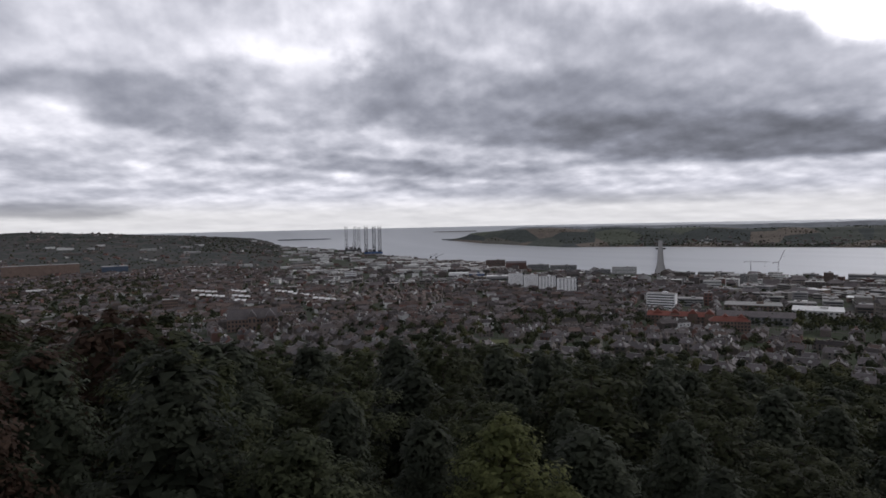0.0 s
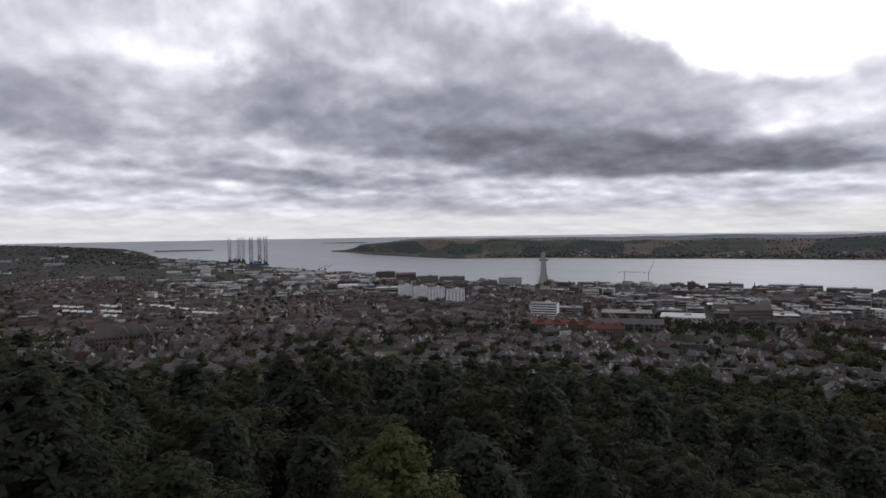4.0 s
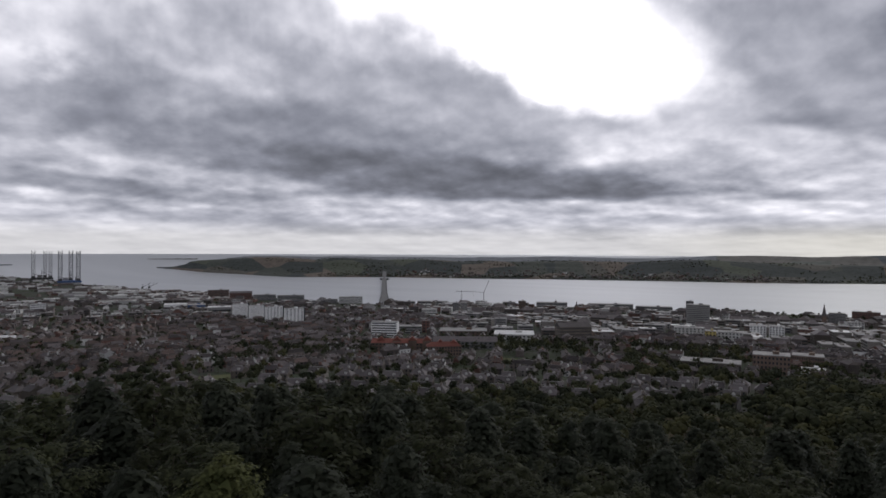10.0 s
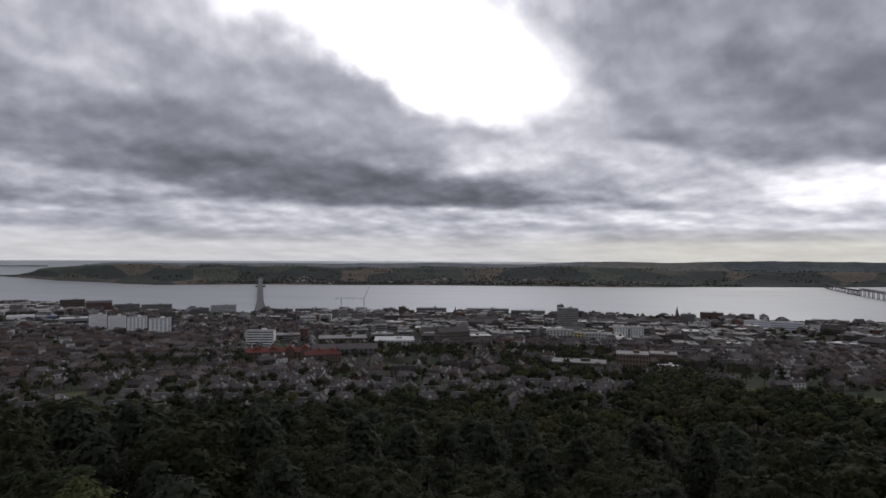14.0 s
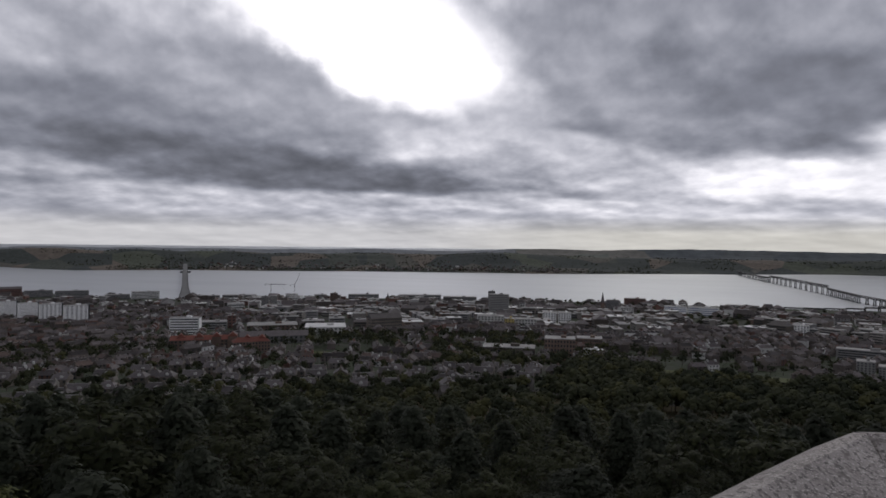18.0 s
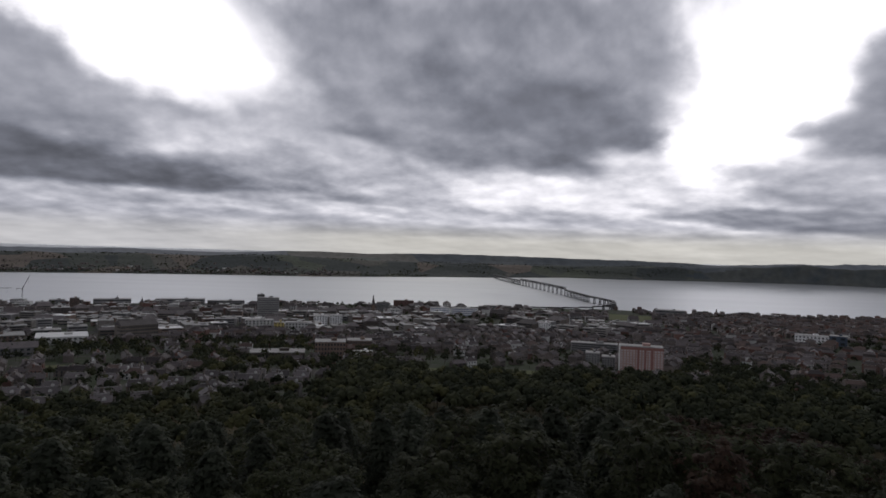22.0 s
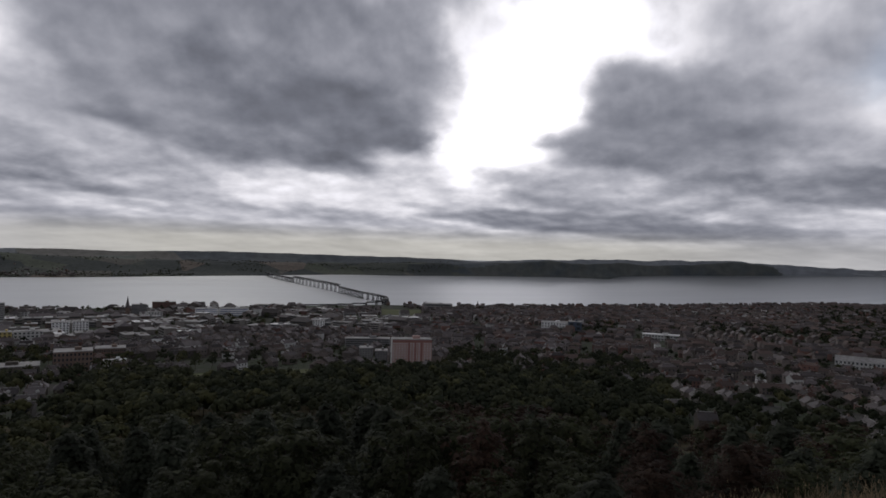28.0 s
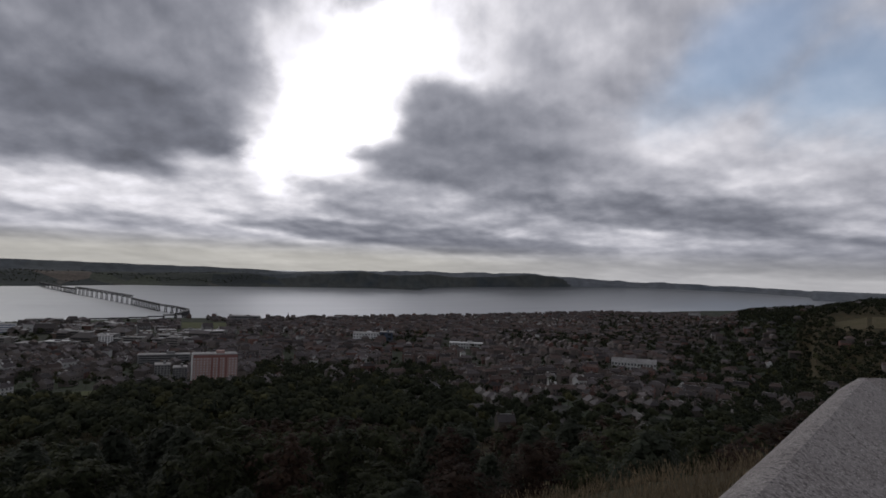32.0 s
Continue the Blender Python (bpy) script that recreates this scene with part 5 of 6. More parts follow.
def tree_line(az):
    return table(az, -60, 4.5, -35, 4.2, -31, 5.0, -27.6, 4.6, -24, 7.2, -20, 9.0, -14, 9.5, -4, 9.6, 3, 10.4, 10, 11.0, 20, 11.5, 28, 12.5, 35, 13.5, 41, 14.2, 48, 13.9, 55, 13.5,
                 62, 13.0, 68, 12.6, 77, 12.3, 87, 12.4, 95, 12.4, 102, 12.0, 109, 11.2, 118, 9.8, 125, 8.3, 131, 7.9, 140, 7.5)


def hillside():
    d = 29.0
    while d < 125:
        step = math.degrees((5.2 + d * 0.045) / d)
        az = -46 + rng.uniform(0, step)
        while az < 133:
            a, dd = az + rng.uniform(-0.3, 0.3) * step, d + rng.uniform(-2.5, 2.5)
            az += step
            west = smooth(92, 106, a)
            if west > 0.5 and (dd > 95 or dd < 36):
                continue
            sink = max(0.0, (58 - dd) * 0.22) * (1 - west) * (1 - 0.85 * smooth(-18, -27, a))
            top = EYE_Z - dd * math.tan(radians(tree_line(a) + sink + rng.choice((0.0, 0.2, 0.4, 0.9, 1.6) if dd > 66 else (0.2, 0.6, 1.2, 2.0, 2.6)) + west * rng.uniform(0, 1)))
            tall = min(top - height(a, dd), 18 - 5 * west + 4 * smooth(-18, -27, a))
            if tall < 3.0 or (tall > 17.5 and a > -20 and rng.random() < 0.5):
                continue
            kind = "pine" if rng.random() < 0.62 else "broad"
            if a < -28 and rng.random() < 0.35 or a > 80 and rng.random() < 0.4:
                kind = "rowan"
            plant(kind, a, dd, tall, rng.uniform(0.95, 1.3) * (1.3 if tall < 8 else 1.0))
        d += 8.2


hillside()
plant("birch", 2.6, 25, 7.4, 1.25)
plant("birch", 7.4, 23.5, 4.6, 1.2)
plant("shrub", -13.6, 25.5, 7.4, 1.35)
plant("shrub", 9.6, 24, 4.3, 1.2)
plant("broad", -25.0, 30, 8.0, 1.2)


def core_shapes():
    g = (1 + 5 ** 0.5) / 2
    k = 1 / math.sqrt(1 + g * g)
    ico = [(x * k, y * k, z * k) for x, y, z in ((-1, g, 0), (1, g, 0), (-1, -g, 0), (1, -g, 0), (0, -1, g), (0, 1, g), (0, -1, -g), (0, 1, -g), (g, 0, -1), (g, 0, 1), (-g, 0, -1), (-g, 0, 1))]
    faces = ((0, 11, 5), (0, 5, 1), (0, 1, 7), (0, 7, 10), (0, 10, 11), (1, 5, 9), (5, 11, 4), (11, 10, 2), (10, 7, 6), (7, 1, 8), (3, 9, 4), (3, 4, 2), (3, 2, 6), (3, 6, 8), (3, 8, 9),
             (4, 9, 5), (2, 4, 11), (6, 2, 10), (8, 6, 7), (9, 8, 1))
    plain = ((1, 0, 0), (0, 1, 0), (-1, 0, 0), (0, -1, 0), (0, 0, 1))
    return (ico, faces), (plain, ((0, 1, 4), (1, 2, 4), (2, 3, 4), (3, 0, 4)))


CORE_FINE, CORE_PLAIN = core_shapes()


def woodland(geo, az, d, tall, n, size, r):
    """A far tree: a short trunk and a crown of clumps, added to a joined wood."""
    p = on_ground(az, d)
    k = squeeze(d) / d
    tall *= k
    geo.tube(tuple(p - Vector((0, 0, 1))), tuple(p + Vector((0, 0, tall * 0.5))), 0.25 * k, 0.12 * k, 4, m=1)
    wide = tall * r.uniform(0.34, 0.48)
    lobes = [(Vector((0, 0, tall * 0.66)), 0.72)]
    turn = r.uniform(0, 6.283)
    for i in range(3 if n < 40 else 5):
        w = turn + i * (2.1 if n < 40 else 1.26)
        lobes.append((Vector((math.cos(w) * wide * 0.6, math.sin(w) * wide * 0.6, tall * r.uniform(0.42, 0.66))), r.uniform(0.42, 0.62)))
    tone = r.choices((0, 2, 3), (0.5, 0.2, 0.3) if az < 66 else (0.42, 0.08, 0.5) if az < 95 else (0.32, 0.05, 0.63))[0]
    for core, rad in lobes:
        o, e = p + core, rad * wide * 0.66
        pts = [o + Vector(q) * e * r.uniform(0.88, 1.1) for q in (CORE_FINE if d < 560 else CORE_PLAIN)[0]]
        geo.solid([tuple(q) for q in pts], (CORE_FINE if d < 560 else CORE_PLAIN)[1], tone)
    if d < 900:
        n = int(n * 1.05)
    for i in range(n):
        core, rad = lobes[i % len(lobes)]
        u, w = r.uniform(-0.5, 1), r.uniform(0, 6.283)
        s = math.sqrt(1 - u * u)
        kk = r.uniform(0.68, 1.08) * rad * wide
        nrm = Vector((s * math.cos(w), s * math.sin(w), u))
        c = p + core + nrm * kk
        nrm = (nrm + Vector((0, 0, 0.45))).normalized()
        t = nrm.cross(Vector((r.uniform(-1, 1), r.uniform(-1, 1), r.uniform(-1, 1)))).normalized()
        q = nrm.cross(t)
        sz = size * k * r.uniform(0.8, 1.4)
        geo.face([tuple(c - t * sz), tuple(c - q * sz * 0.8), tuple(c + t * sz * 0.9), tuple(c + q * sz * 0.85 + nrm * sz * 0.12)], tone)


# bearings and degrees below the level between which woods stand, and how thick
WOODS = ((24, 50, 8.2, 9.3, 0.75), (40, 58, 9.0, 11.2, 0.42), (52, 84, 10.9, 15, 0.97), (84, 100, 10.2, 15, 0.97), (100, 130, 11.4, 16, 0.85), (82, 100, 8.6, 10.0, 0.75), (4, 19, 8.3, 9.8, 0.6),
         (-3, 6, 9.5, 12.5, 0.35), (62, 67, 5.9, 6.6, 0.7), (94, 97, 5.7, 6.8, 0.8), (103, 112, 5.2, 6.0, 0.5), (118, 126, 6.0, 9.5, 0.7), (-26, -20, 7.5, 9.5, 0.6), (126, 134, 3.2, 9.0, 0.9),
         (123, 134, 0.9, 3.2, 0.95), (112, 126, 3.2, 6.0, 0.4), (57, 66, 9.3, 10.2, 0.85), (-36, -24, 4.0, 9.0, 0.35), (46, 60, 5.0, 5.6, 0.35))
LAWNS = ((2.8, 5.6, 10.6, 11.2), (29.5, 30.8, 9.6, 10.1), (64, 70, 10.3, 10.7), (76.0, 79.5, 5.0, 5.5), (60, 63, 10.4, 10.8), (129.8, 133.6, 2.2, 3.1))


def below(az, d):
    return math.degrees(math.atan2(EYE_Z - height(az, d), d))


def wooded(az, e):
    return max((t for a0, a1, e0, e1, t in WOODS if a0 <= az <= a1 and e0 <= e <= e1), default=0.0)


def lawn(az, e):
    return any(a0 - 0.2 <= az <= a1 + 0.2 and e0 - 0.1 <= e <= e1 + (0.7 if 58 < az < 72 else 0.3) for a0, a1, e0, e1 in LAWNS)


# ---- the town ----
M_HARL = material("harled_wall", (0.15, 0.138, 0.127), (0.27, 0.252, 0.232), 0.2, 0.9, 8, per="object", spread=0.3)


def house_meshes(w, d, h, hip, storeys, wall, roof, bays, stacks):
    """A house with roof, chimneys and windows, standing at the origin with its front towards -y."""
    ob = thing("house", Matrix.Identity(4), "", "house")
    part("wall", shape((0, 0, -5, w, d, h + 5)), wall, ob)
    g = Geo()
    rh = d * 0.36
    g.pitched(0, 0, h + 0.004, w + 0.7, d + 0.7, rh, hip=d * 0.42 if hip else 0, m=0, wall=1)
    part("roof", g, [roof, wall], ob)
    part("ridge", shape((0, 0, h + rh - 0.1, (w - d * 0.84 if hip else w + 0.7), 0.45, 0.28)), M_CONCRETE, ob, "pale ridge tiles")
    if bays > 2:
        g = Geo()
        g.box(-w * 0.3, -d / 2 - 0.5, 0, 2.6, 1.2, h * 0.9, taper=0.96)
        g.pitched(-w * 0.3, -d / 2 - 0.5, h * 0.9 + 0.004, 2.9, 1.6, 0.9, math.pi / 2, hip=0.5)
        part("bay_window", g, wall, ob)
    if storeys > 1:
        g = Geo()
        g.box(w * 0.14, -d * 0.3, h + rh * 0.1, 1.9, 2.0, rh * 0.42, m=1)
        g.pitched(w * 0.14, -d * 0.3, h + rh * 0.52 + 0.004, 2.4, 2.2, 0.8, math.pi / 2, wall=1)
        part("dormer", g, [roof, M_PALE], ob, "white fronted dormer")
    for k in range(stacks):
        x = (-w / 2 + 0.6 if k == 0 else w / 2 - 0.6) if stacks > 1 else 0
        if hip:
            x *= 0.45
        g = Geo()
        g.box(x, 0, h + rh * 0.5, 0.8, 1.7, rh * 0.5 + 0.9)
        top_ = part("chimney", g, wall, ob)
        g = Geo()
        g.tube((x, 0, h + rh + 0.9), (x, 0, h + rh + 1.45), 0.2, 0.16, 8)
        part("chimney_pot", g, M_BROWN, top_)
    me = shape((0, 0, 0, w / bays * 0.4, 0.14, h / storeys * 0.52)).mesh("window", [M_GLASS])
    for s in range(storeys):
        for b in range(bays):
            part("window", me, None, ob, "", Matrix.Translation((-w / 2 + (b + 0.5) * w / bays, -d / 2 - 0.02, s * h / storeys + h / storeys * 0.27)))
    if bays > 2 and storeys < 3:
        part("door", shape((w * 0.17, -d / 2 - 0.03, 0, 1.1, 0.14, 2.1)), M_BROWN, ob)
    return ob


VILLAS = [("grey stone villa with hipped slate roof", house_meshes(11, 9.5, 5.4, True, 2, M_WALL, M_ROOF, 3, 2)),
          ("harled semi detached house with slate roof", house_meshes(13, 8, 5.0, False, 2, M_HARL, M_ROOF, 4, 2)),
          ("grey stone terraced house with slate gable roof", house_meshes(9, 9, 5.8, False, 2, M_WALL, M_ROOF, 3, 2)),
          ("brown stone bungalow with hipped slate roof", house_meshes(10, 10, 3.6, True, 1, M_BROWN, M_ROOF, 3, 1)),
          ("pale harled cottage with slate gable roof", house_meshes(8.5, 7.5, 4.8, False, 2, M_HARL, M_ROOF, 2, 1))]
for _label, _ob in VILLAS:
    _ob["label"] = _label
    _ob["group"] = "villas below the hill"


def free(x, y, reach):
    return all((x - fx) ** 2 + (y - fy) ** 2 > (fr + reach) ** 2 for fx, fy, fr in FOOT)


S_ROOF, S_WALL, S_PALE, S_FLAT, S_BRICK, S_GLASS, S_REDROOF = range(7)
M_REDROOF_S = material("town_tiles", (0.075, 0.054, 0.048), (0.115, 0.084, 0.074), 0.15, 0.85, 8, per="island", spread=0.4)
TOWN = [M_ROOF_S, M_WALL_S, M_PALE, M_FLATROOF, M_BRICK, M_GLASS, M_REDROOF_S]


def simple_house(g, p, w, d, h, a, k, r, far):
    east = 1 - smooth(70, 88, math.degrees(math.atan2(p[0], p[1])))
    wall = S_WALL if k < 0.99 and r.random() < 0.5 else r.choices((S_WALL, S_PALE, S_BRICK), (0.80, 0.035 + 0.1 * east, 0.14))[0]
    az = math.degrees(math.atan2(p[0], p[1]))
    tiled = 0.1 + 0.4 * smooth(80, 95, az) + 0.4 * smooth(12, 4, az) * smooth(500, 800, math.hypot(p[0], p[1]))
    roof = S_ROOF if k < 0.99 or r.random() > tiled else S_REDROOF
    x, y, z = p
    w, d, h = w * k, d * k, h * k
    g.box(x, y, z - 4 * k, w, d, h + 4 * k, a, wall, lid=False)
    rh = d * 0.36
    hip = d * 0.4 if r.random() < 0.4 else 0
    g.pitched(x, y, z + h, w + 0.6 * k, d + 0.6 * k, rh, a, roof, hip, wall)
    if not far:
        g.box(x, y, z + h + rh - 0.1, max(w - 2 * hip, 1.0), 0.4, 0.25, a, S_FLAT)
        for s in (-0.36, 0.36):
            dx, dy = rot2(w * s, 0, a)
            g.box(x + dx, y + dy, z + h + rh * 0.4, 1.2 * k, 2.0 * k, rh * 0.6 + 1.0 * k, a, wall)
        for fl in range(2):
            for b in (-0.3, 0.0, 0.3):
                for sgn in (-1, 1):
                    dx, dy = rot2(w * b, sgn * (d / 2 + 0.03), a)
                    if sgn * (x * math.sin(a) - y * math.cos(a)) > 0:
                        g.box(x + dx, y + dy, z + h * (0.16 + 0.5 * fl), 1.2 * k, 0.12, 1.5 * k, a, S_GLASS, lid=False)


def city_block(g, p, w, d, h, a, r):
    x, y, z = p
    wall = r.choices((S_WALL, S_PALE, S_BRICK, S_FLAT), (0.55, 0.17, 0.14, 0.14))[0]
    g.box(x, y, z - 4, w, d, h + 4, a, wall, lid=False)
    if r.random() < 0.55:
        g.box(x, y, z + h, w + 0.4, d + 0.4, 0.6, a, r.choices((S_FLAT, S_PALE, S_ROOF), (0.62, 0.2, 0.18))[0])
        dx, dy = rot2(w * r.uniform(-0.25, 0.25), d * r.uniform(-0.2, 0.2), a)
        g.box(x + dx, y + dy, z + h + 0.6, r.uniform(3, 7), r.uniform(3, 6), r.uniform(1.5, 3.5), a, wall)
    else:
        g.pitched(x, y, z + h, w + 0.6, d + 0.6, d * 0.3, a, S_ROOF, d * 0.35 if r.random() < 0.4 else 0, wall)
    n = max(2, int(h / 3.6))
    for fl in range(n):
        for sgn in ((1,) if x * math.sin(a) - y * math.cos(a) > 0 else (-1,)):
            dx, dy = rot2(0, sgn * (d / 2 + 0.04), a)
            if r.random() < 0.3:
                g.box(x + dx, y + dy, z + h * (fl + 0.3) / n, w * 0.9, 0.14, h / n * 0.42, a, S_GLASS)
            else:
                k = max(3, int(w / 5))
                for b in range(k):
                    ex, ey = rot2(-w / 2 + (b + 0.5) * w / k, sgn * (d / 2 + 0.04), a)
                    g.box(x + ex, y + ey, z + h * (fl + 0.28) / n, w / k * 0.4, 0.14, h / n * 0.5, a, S_GLASS, lid=False)


CITY_LOOKS = (("brown stone city building with slate roof", M_WALL, 0.24), ("pale rendered city building with flat roof", M_HARL, 0.36), ("grey concrete city building with flat roof", M_GREYSLAB, 0.2),
              ("dark brick city building with plain parapet", M_BROWN, 0.22))


def city_thing(p, w, d, h, a, r):
    label, wall, _ = r.choices(CITY_LOOKS, [c[2] for c in CITY_LOOKS])[0]
    ob = thing("city_building", Matrix.Translation(p) @ Matrix.Rotation(a, 4, "Z"), label, "building", "city centre buildings")
    part("wall", shape((0, 0, -4, w, d, h + 4)), wall, ob)
    g = Geo()
    if "slate" in label:
        g.pitched(0, 0, h + 0.004, w + 0.6, d + 0.6, d * 0.28, hip=d * 0.35 if r.random() < 0.4 else 0)
        part("roof", g, M_ROOF, ob)
    else:
        g.box(0, 0, h + 0.004, w + 0.3, d + 0.3, 0.6)
        part("roof", g, r.choices((M_FLATROOF, M_WHITEROOF, M_CONCRETE), (0.55, 0.15, 0.3))[0], ob)
        part("roof_housing", shape((w * r.uniform(-0.25, 0.25), d * r.uniform(-0.2, 0.2), h + 0.61, r.uniform(3, 8), r.uniform(3, 6), r.uniform(1.5, 3))), wall, ob)
    side = 1 if p[0] * math.sin(a) - p[1] * math.cos(a) > 0 else -1
    n = max(2, int(h / 3.5))
    me = shape((0, side * (d / 2 + 0.02), 0, w * r.uniform(0.8, 0.94), 0.16, h / n * r.uniform(0.38, 0.5))).mesh("window_band", [M_GLASS])
    for fl in range(n):
        part("window_band", me, None, ob, "", Matrix.Translation((0, 0, h * (fl + 0.28) / n)))


def district_turn(x, y):
    cx, cy = math.floor(x / 260), math.floor(y / 260)
    return random.Random(cx * 7919 + cy * 104729).uniform(-0.5, 0.5) - math.atan2(x, y) + random.Random(cx * 31 + cy).choice((0, 0, math.pi / 2))


def build_town():
    near, offices, houses, centre, trees = [], [], Geo(), Geo(), Geo()
    r = random.Random(5)
    for cx in range(-8, 13):
        for cy in range(-11, 9):
            ox, oy = (cx + 0.5) * 260, (cy + 0.5) * 260
            if math.hypot(ox, oy) > (2500 if ox < 0 or oy > 0 else 3400):
                continue
            a = district_turn(ox, oy)
            dd = math.hypot(ox, oy)
            az_c = math.degrees(math.atan2(ox, oy))
            city = 19 < az_c < 77 and dd > 1000 or -14 < az_c <= 19 and dd > 1500
            u, v = (40, 42) if city else (15.5, 24)
            nu, nv = int(185 / u), int(185 / v)
            for i in range(-nu, nu + 1):
                for j in range(-nv, nv + 1):
                    dx, dy = rot2(i * u + r.uniform(-1.5, 1.5), j * v + (5 if i % 9 == 0 else 0) + r.uniform(-1, 1), a)
                    x, y = ox + dx, oy + dy
                    if not (cx * 260 <= x < cx * 260 + 260 and cy * 260 <= y < cy * 260 + 260):
                        continue
                    az, d = polar(x, y)
                    if not (-42 < az < 134) or d < 330 or d > (2450 if az < 92 else 3300):
                        continue
                    if az > -14.5 and az < 131 and d > near_shore(az) - 25 or 66 < az < 78 and d > 1950:
                        continue
                    e = below(az, d)
                    if lawn(az, e):
                        continue
                    t = wooded(az, e)
                    if city and d > 1700 and r.random() < 0.3:
                        continue
                    if t and r.random() < t or r.random() < (0.52 if d < 560 else 0.34 if d < 750 else 0.15 + 0.16 * smooth(92, 108, az) + 0.12 * smooth(15, 5, az)):
                        for _ in range(2 if city else 1):
                            woodland(trees, az + r.uniform(-0.3, 0.3) * 400 / d, d + r.uniform(-8, 8), r.uniform(9, 16) if t else r.uniform(7, 12), 32 if d < 800 else 15, 1.05 if d < 800 else 1.7, r)
                        continue
                    if not free(x, y, 14 if city else 8):
                        continue
                    z = ground_at(x, y)
                    turn = a + (math.pi / 2 if r.random() < 0.12 else 0)
                    if city:
                        offices.append((d, (x, y, z), r.uniform(17, 37), r.uniform(12, 29), r.choice((6, 7, 8, 9, 11, 14)) * r.uniform(0.85, 1.15), turn))
                    elif d < 620:
                        near.append((d, x, y, z, turn))
                    else:
                        if i % 7 == 3:
                            continue
                        tall = r.choice((5.5, 6, 6.5, 9)) if az < 60 else r.choice((6, 7, 9, 11))
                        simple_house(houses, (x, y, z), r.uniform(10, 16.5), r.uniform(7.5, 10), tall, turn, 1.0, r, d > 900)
    near.sort()
    offices.sort()
    for k, (d, p, w, dp, h, turn) in enumerate(offices):
        if k < 205:
            city_thing(p, w, dp, h, turn, r)
        else:
            city_block(centre, p, w, dp, h, turn, r)
    for d, x, y, z, turn in near[195:]:
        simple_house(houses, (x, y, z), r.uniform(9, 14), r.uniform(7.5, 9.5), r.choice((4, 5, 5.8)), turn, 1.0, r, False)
    for d, x, y, z, turn in near[:195]:
        i = r.choices(range(5), (0.3, 0.15, 0.3, 0.1, 0.15))[0]
        copy_thing(VILLAS[i][1], Matrix.Translation((x, y, z)) @ Matrix.Rotation(turn, 4, "Z"))
    # suburbs beyond, along the far bank and on the docks
    for _ in range(2600):
        az = r.uniform(-44, 52)
        if az < -14.5:
            d = 2300 * math.exp(r.uniform(0, 0.9))
        elif az < 6:
            d = r.uniform(2200, max(near_shore(az) - 60, 2300))
            if d > near_shore(az) - 40:
                continue
        elif az > 17:
            d = far_shore(az) + 40 + abs(r.gauss(0, 230))
        else:
            continue
        p = on_ground(az, d)
        k = squeeze(d) / d
        u = r.random()
        if az > 17 and u > 0.55 and r.random() < 0.45:
            continue
        if -14.5 <= az <= 6:
            u += 0.35 * (u > 0.2)
        if u < (0.55 if az < -14.5 or az > 17 else 0.1):
            woodland(trees, az, d, r.uniform(6, 10), 9, 2.0, r)
        elif u < 0.93 or az > 17:
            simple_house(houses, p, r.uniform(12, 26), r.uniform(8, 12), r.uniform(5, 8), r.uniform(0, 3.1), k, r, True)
        else:
            w = r.uniform(30, 80) * k
            houses.box(p.x, p.y, p.z - 3, w, w * 0.5, 11 * k, -radians(az), r.choice((S_PALE, S_FLAT, S_PALE, S_WALL)))
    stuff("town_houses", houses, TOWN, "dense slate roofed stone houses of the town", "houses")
    stuff("city_buildings", centre, TOWN, "mixed stone, brick and concrete city buildings", "buildings")
    # woods below the hill, on the ridges and along the far bank
    for az0, az1, d0, d1, n, tall in ((52, 101, 300, 530, 700, 13), (100, 131, 210, 420, 260, 9), (122, 137, 420, 1750, 1300, 11), (82, 100, 600, 780, 200, 11), (24, 50, 690, 860, 200, 11),
                                      (40, 58, 480, 700, 130, 11), (9, 24, 4250, 5300, 90, 7), (24, 60, 4200, 5600, 90, 7), (-22, 60, 205, 385, 900, 9), (-22, -14.6, 3400, 5600, 700, 9), (-44, -20, 2600, 5600, 700, 9),
                                      (112, 131, 1200, 2200, 420, 10), (112, 136, 480, 1500, 700, 10)):
        for _ in range(n):
            az, d = r.uniform(az0, az1), r.uniform(d0, d1)
            e = below(az, d)
            p = at(az, d)
            if lawn(az, e) or d < 2200 and not free(p.x, p.y, 7):
                continue
            if 8 <= az < 60 and d > 3000 and d < far_shore(az) + 30:
                continue
            q = min(max(int(24000 / d), 8), 48)
            woodland(trees, az, d, tall * r.uniform(0.7, 1.25), q, min(max(0.75, d / 800), 2.4), r)
    for _ in range(1900):
        az = r.uniform(13, 60)
        off = 12 + abs(r.gauss(0, 150))
        if off > 70 and noise.noise((az * 0.55, off * 0.006, 4.2)) < -0.05:
            continue
        woodland(trees, az, far_shore(az) + off, r.uniform(5, 8), 6, 2.3, r)
    # copses and hedges over the far ridge
    for _ in range(3400):
        az, off = r.uniform(4, 84), r.uniform(250, 1750)
        if noise.noise((az * 0.3, off * 0.0026, 8.8)) < 0.16:
            continue
        woodland(trees, az, far_shore(az) + off, r.uniform(7, 11), 4, 3.6, r)
    stuff("town_trees", trees, [M_TREE_FAR, M_BARK, M_TREE_OLIVE, M_TREE_DARK], "dark broadleaf trees among houses and parks", "trees")


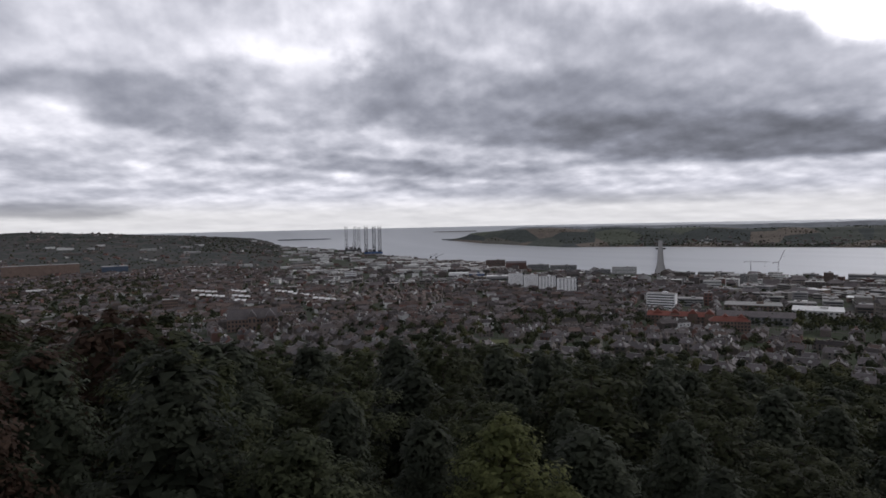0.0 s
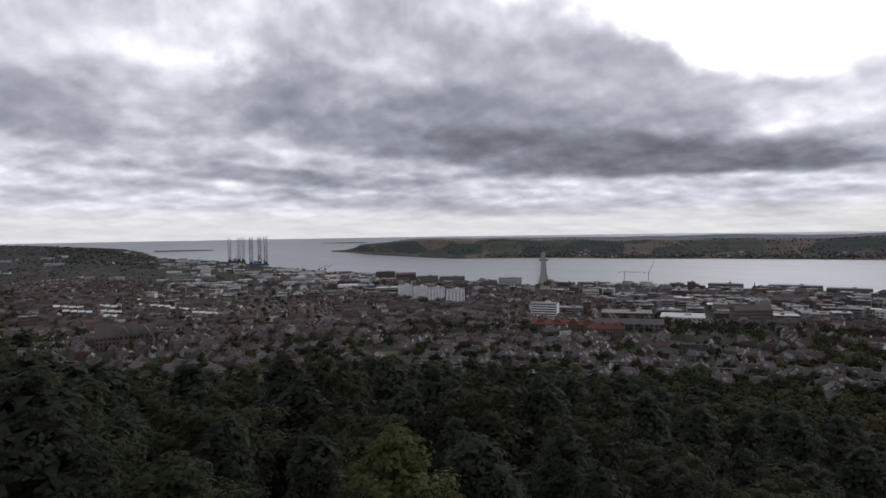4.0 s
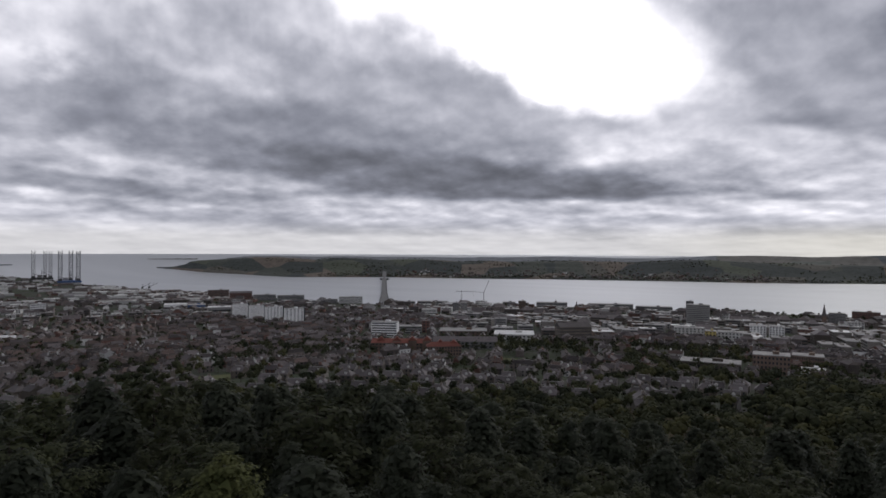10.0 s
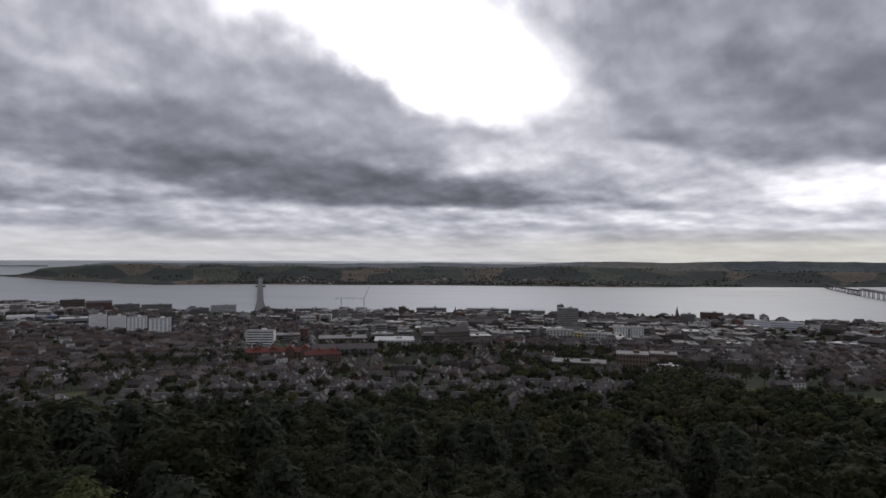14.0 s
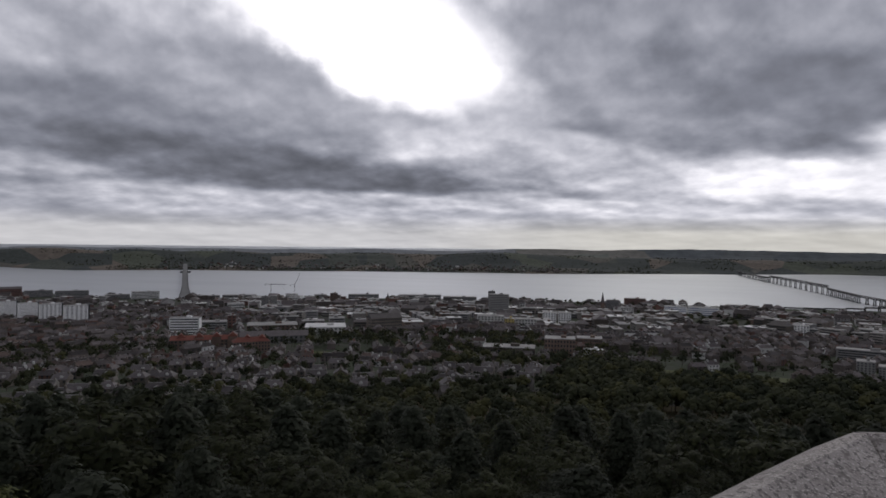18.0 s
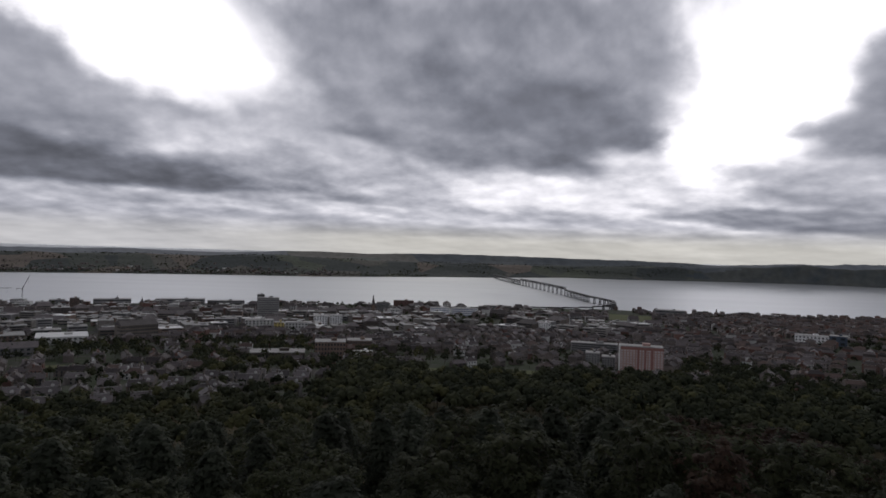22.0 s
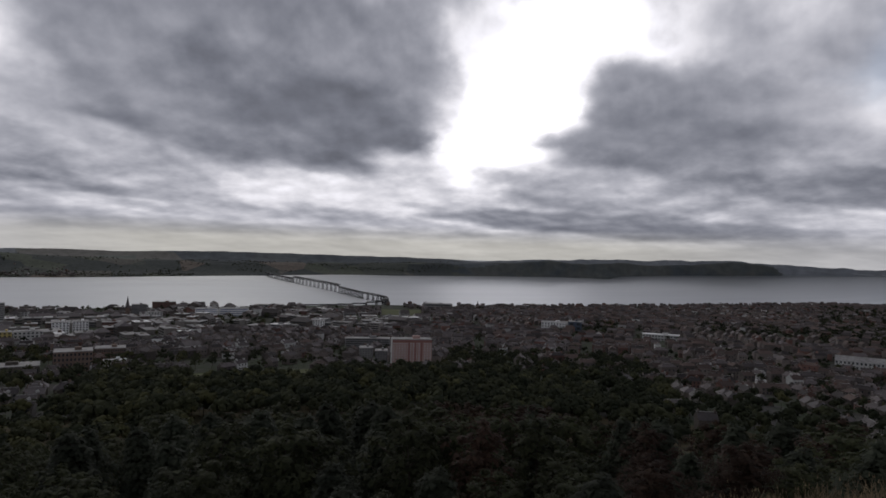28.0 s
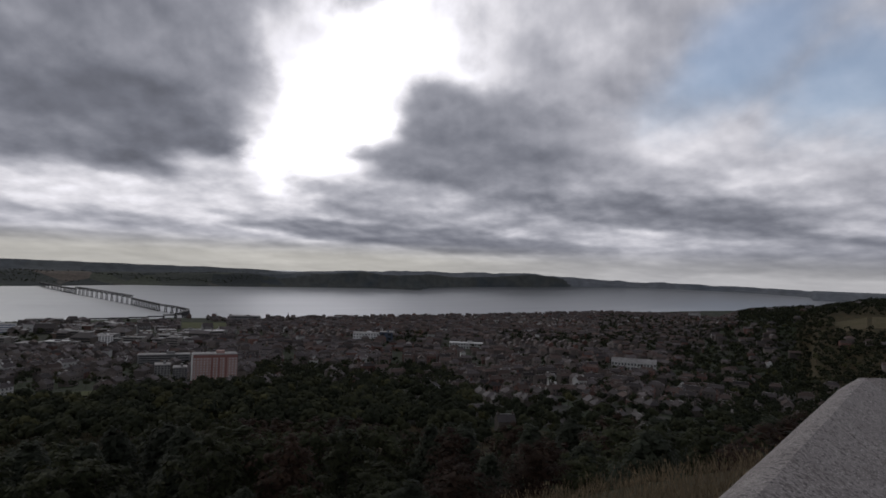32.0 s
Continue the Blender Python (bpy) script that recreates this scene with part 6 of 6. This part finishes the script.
build_town()
for _label, _ob in VILLAS:
    for _o in (*_ob.children_recursive, _ob):
        bpy.data.objects.remove(_o)
M_STUBBLE = bands("stubble_field", [(0.085, 0.078, 0.04), (0.105, 0.093, 0.05), (0.12, 0.10, 0.06)], 0.05)
M_LAWN = bands("lawn", [(0.062, 0.082, 0.03), (0.08, 0.092, 0.036), (0.095, 0.098, 0.045)], 0.05)
for a0, a1, e0, e1 in LAWNS:
    am = (a0 + a1) / 2
    d0, d1 = find(am, e1), find(am, e0)
    g = Geo()
    k = 8
    pts = [tuple(on_ground(a0 + (a1 - a0) * i / k, d0 + (d1 - d0) * j / k) + Vector((0, 0, 0.25))) for j in range(k + 1) for i in range(k + 1)]
    g.solid(pts, [(j * (k + 1) + i, j * (k + 1) + i + 1, (j + 1) * (k + 1) + i + 1, (j + 1) * (k + 1) + i) for j in range(k) for i in range(k)])
    tagged(new("lawn", g.mesh("lawn", [M_STUBBLE if am > 128 else M_LAWN])), "tan stubble field below a wood" if am > 128 else "mown green lawn among houses", "lawn", kind="structure")
M_STRAW = leaf_material("dry_grass", (0.15, 0.117, 0.075), (0.28, 0.215, 0.135))


def dry_grass():
    r = random.Random(9)
    v, f = [], []
    for _ in range(13000):
        az, d = r.uniform(90, 140), 6 + 24 * r.random() ** 1.2
        p = on_ground(az, d)
        if min((p.xy - Vector(q)).length for q in ((2.0, -5.6),)) < 8.2:
            continue
        tall, w = r.uniform(0.15, 0.5) + 0.3 * r.random() ** 6, r.uniform(0.006, 0.013)
        a, lean = r.uniform(0, 6.283), r.uniform(0.05, 0.38)
        s = Vector((math.cos(a), math.sin(a), 0)) * w
        tip = p + Vector((math.sin(a * 3) * lean, math.cos(a * 3) * lean, tall))
        mid = p.lerp(tip, 0.55) + Vector((0, 0, 0.04))
        i = len(v)
        v += [tuple(p - s), tuple(p + s), tuple(mid + s * 0.8), tuple(mid - s * 0.8), tuple(tip)]
        f += [(i, i + 1, i + 2, i + 3), (i + 3, i + 2, i + 4)]
        if r.random() < 0.3:
            h = s * 2.2
            i = len(v)
            v += [tuple(tip - h), tuple(tip + h), tuple(tip + Vector((0, 0, 0.10)))]
            f.append((i, i + 1, i + 2))
    me = bpy.data.meshes.new("dry_grass")
    me.from_pydata(v, [], f)
    me.materials.append(M_STRAW)
    tagged(new("dry_grass", me), "tall dry yellow grass on the hill brow", "grass", kind="stuff")


dry_grass()
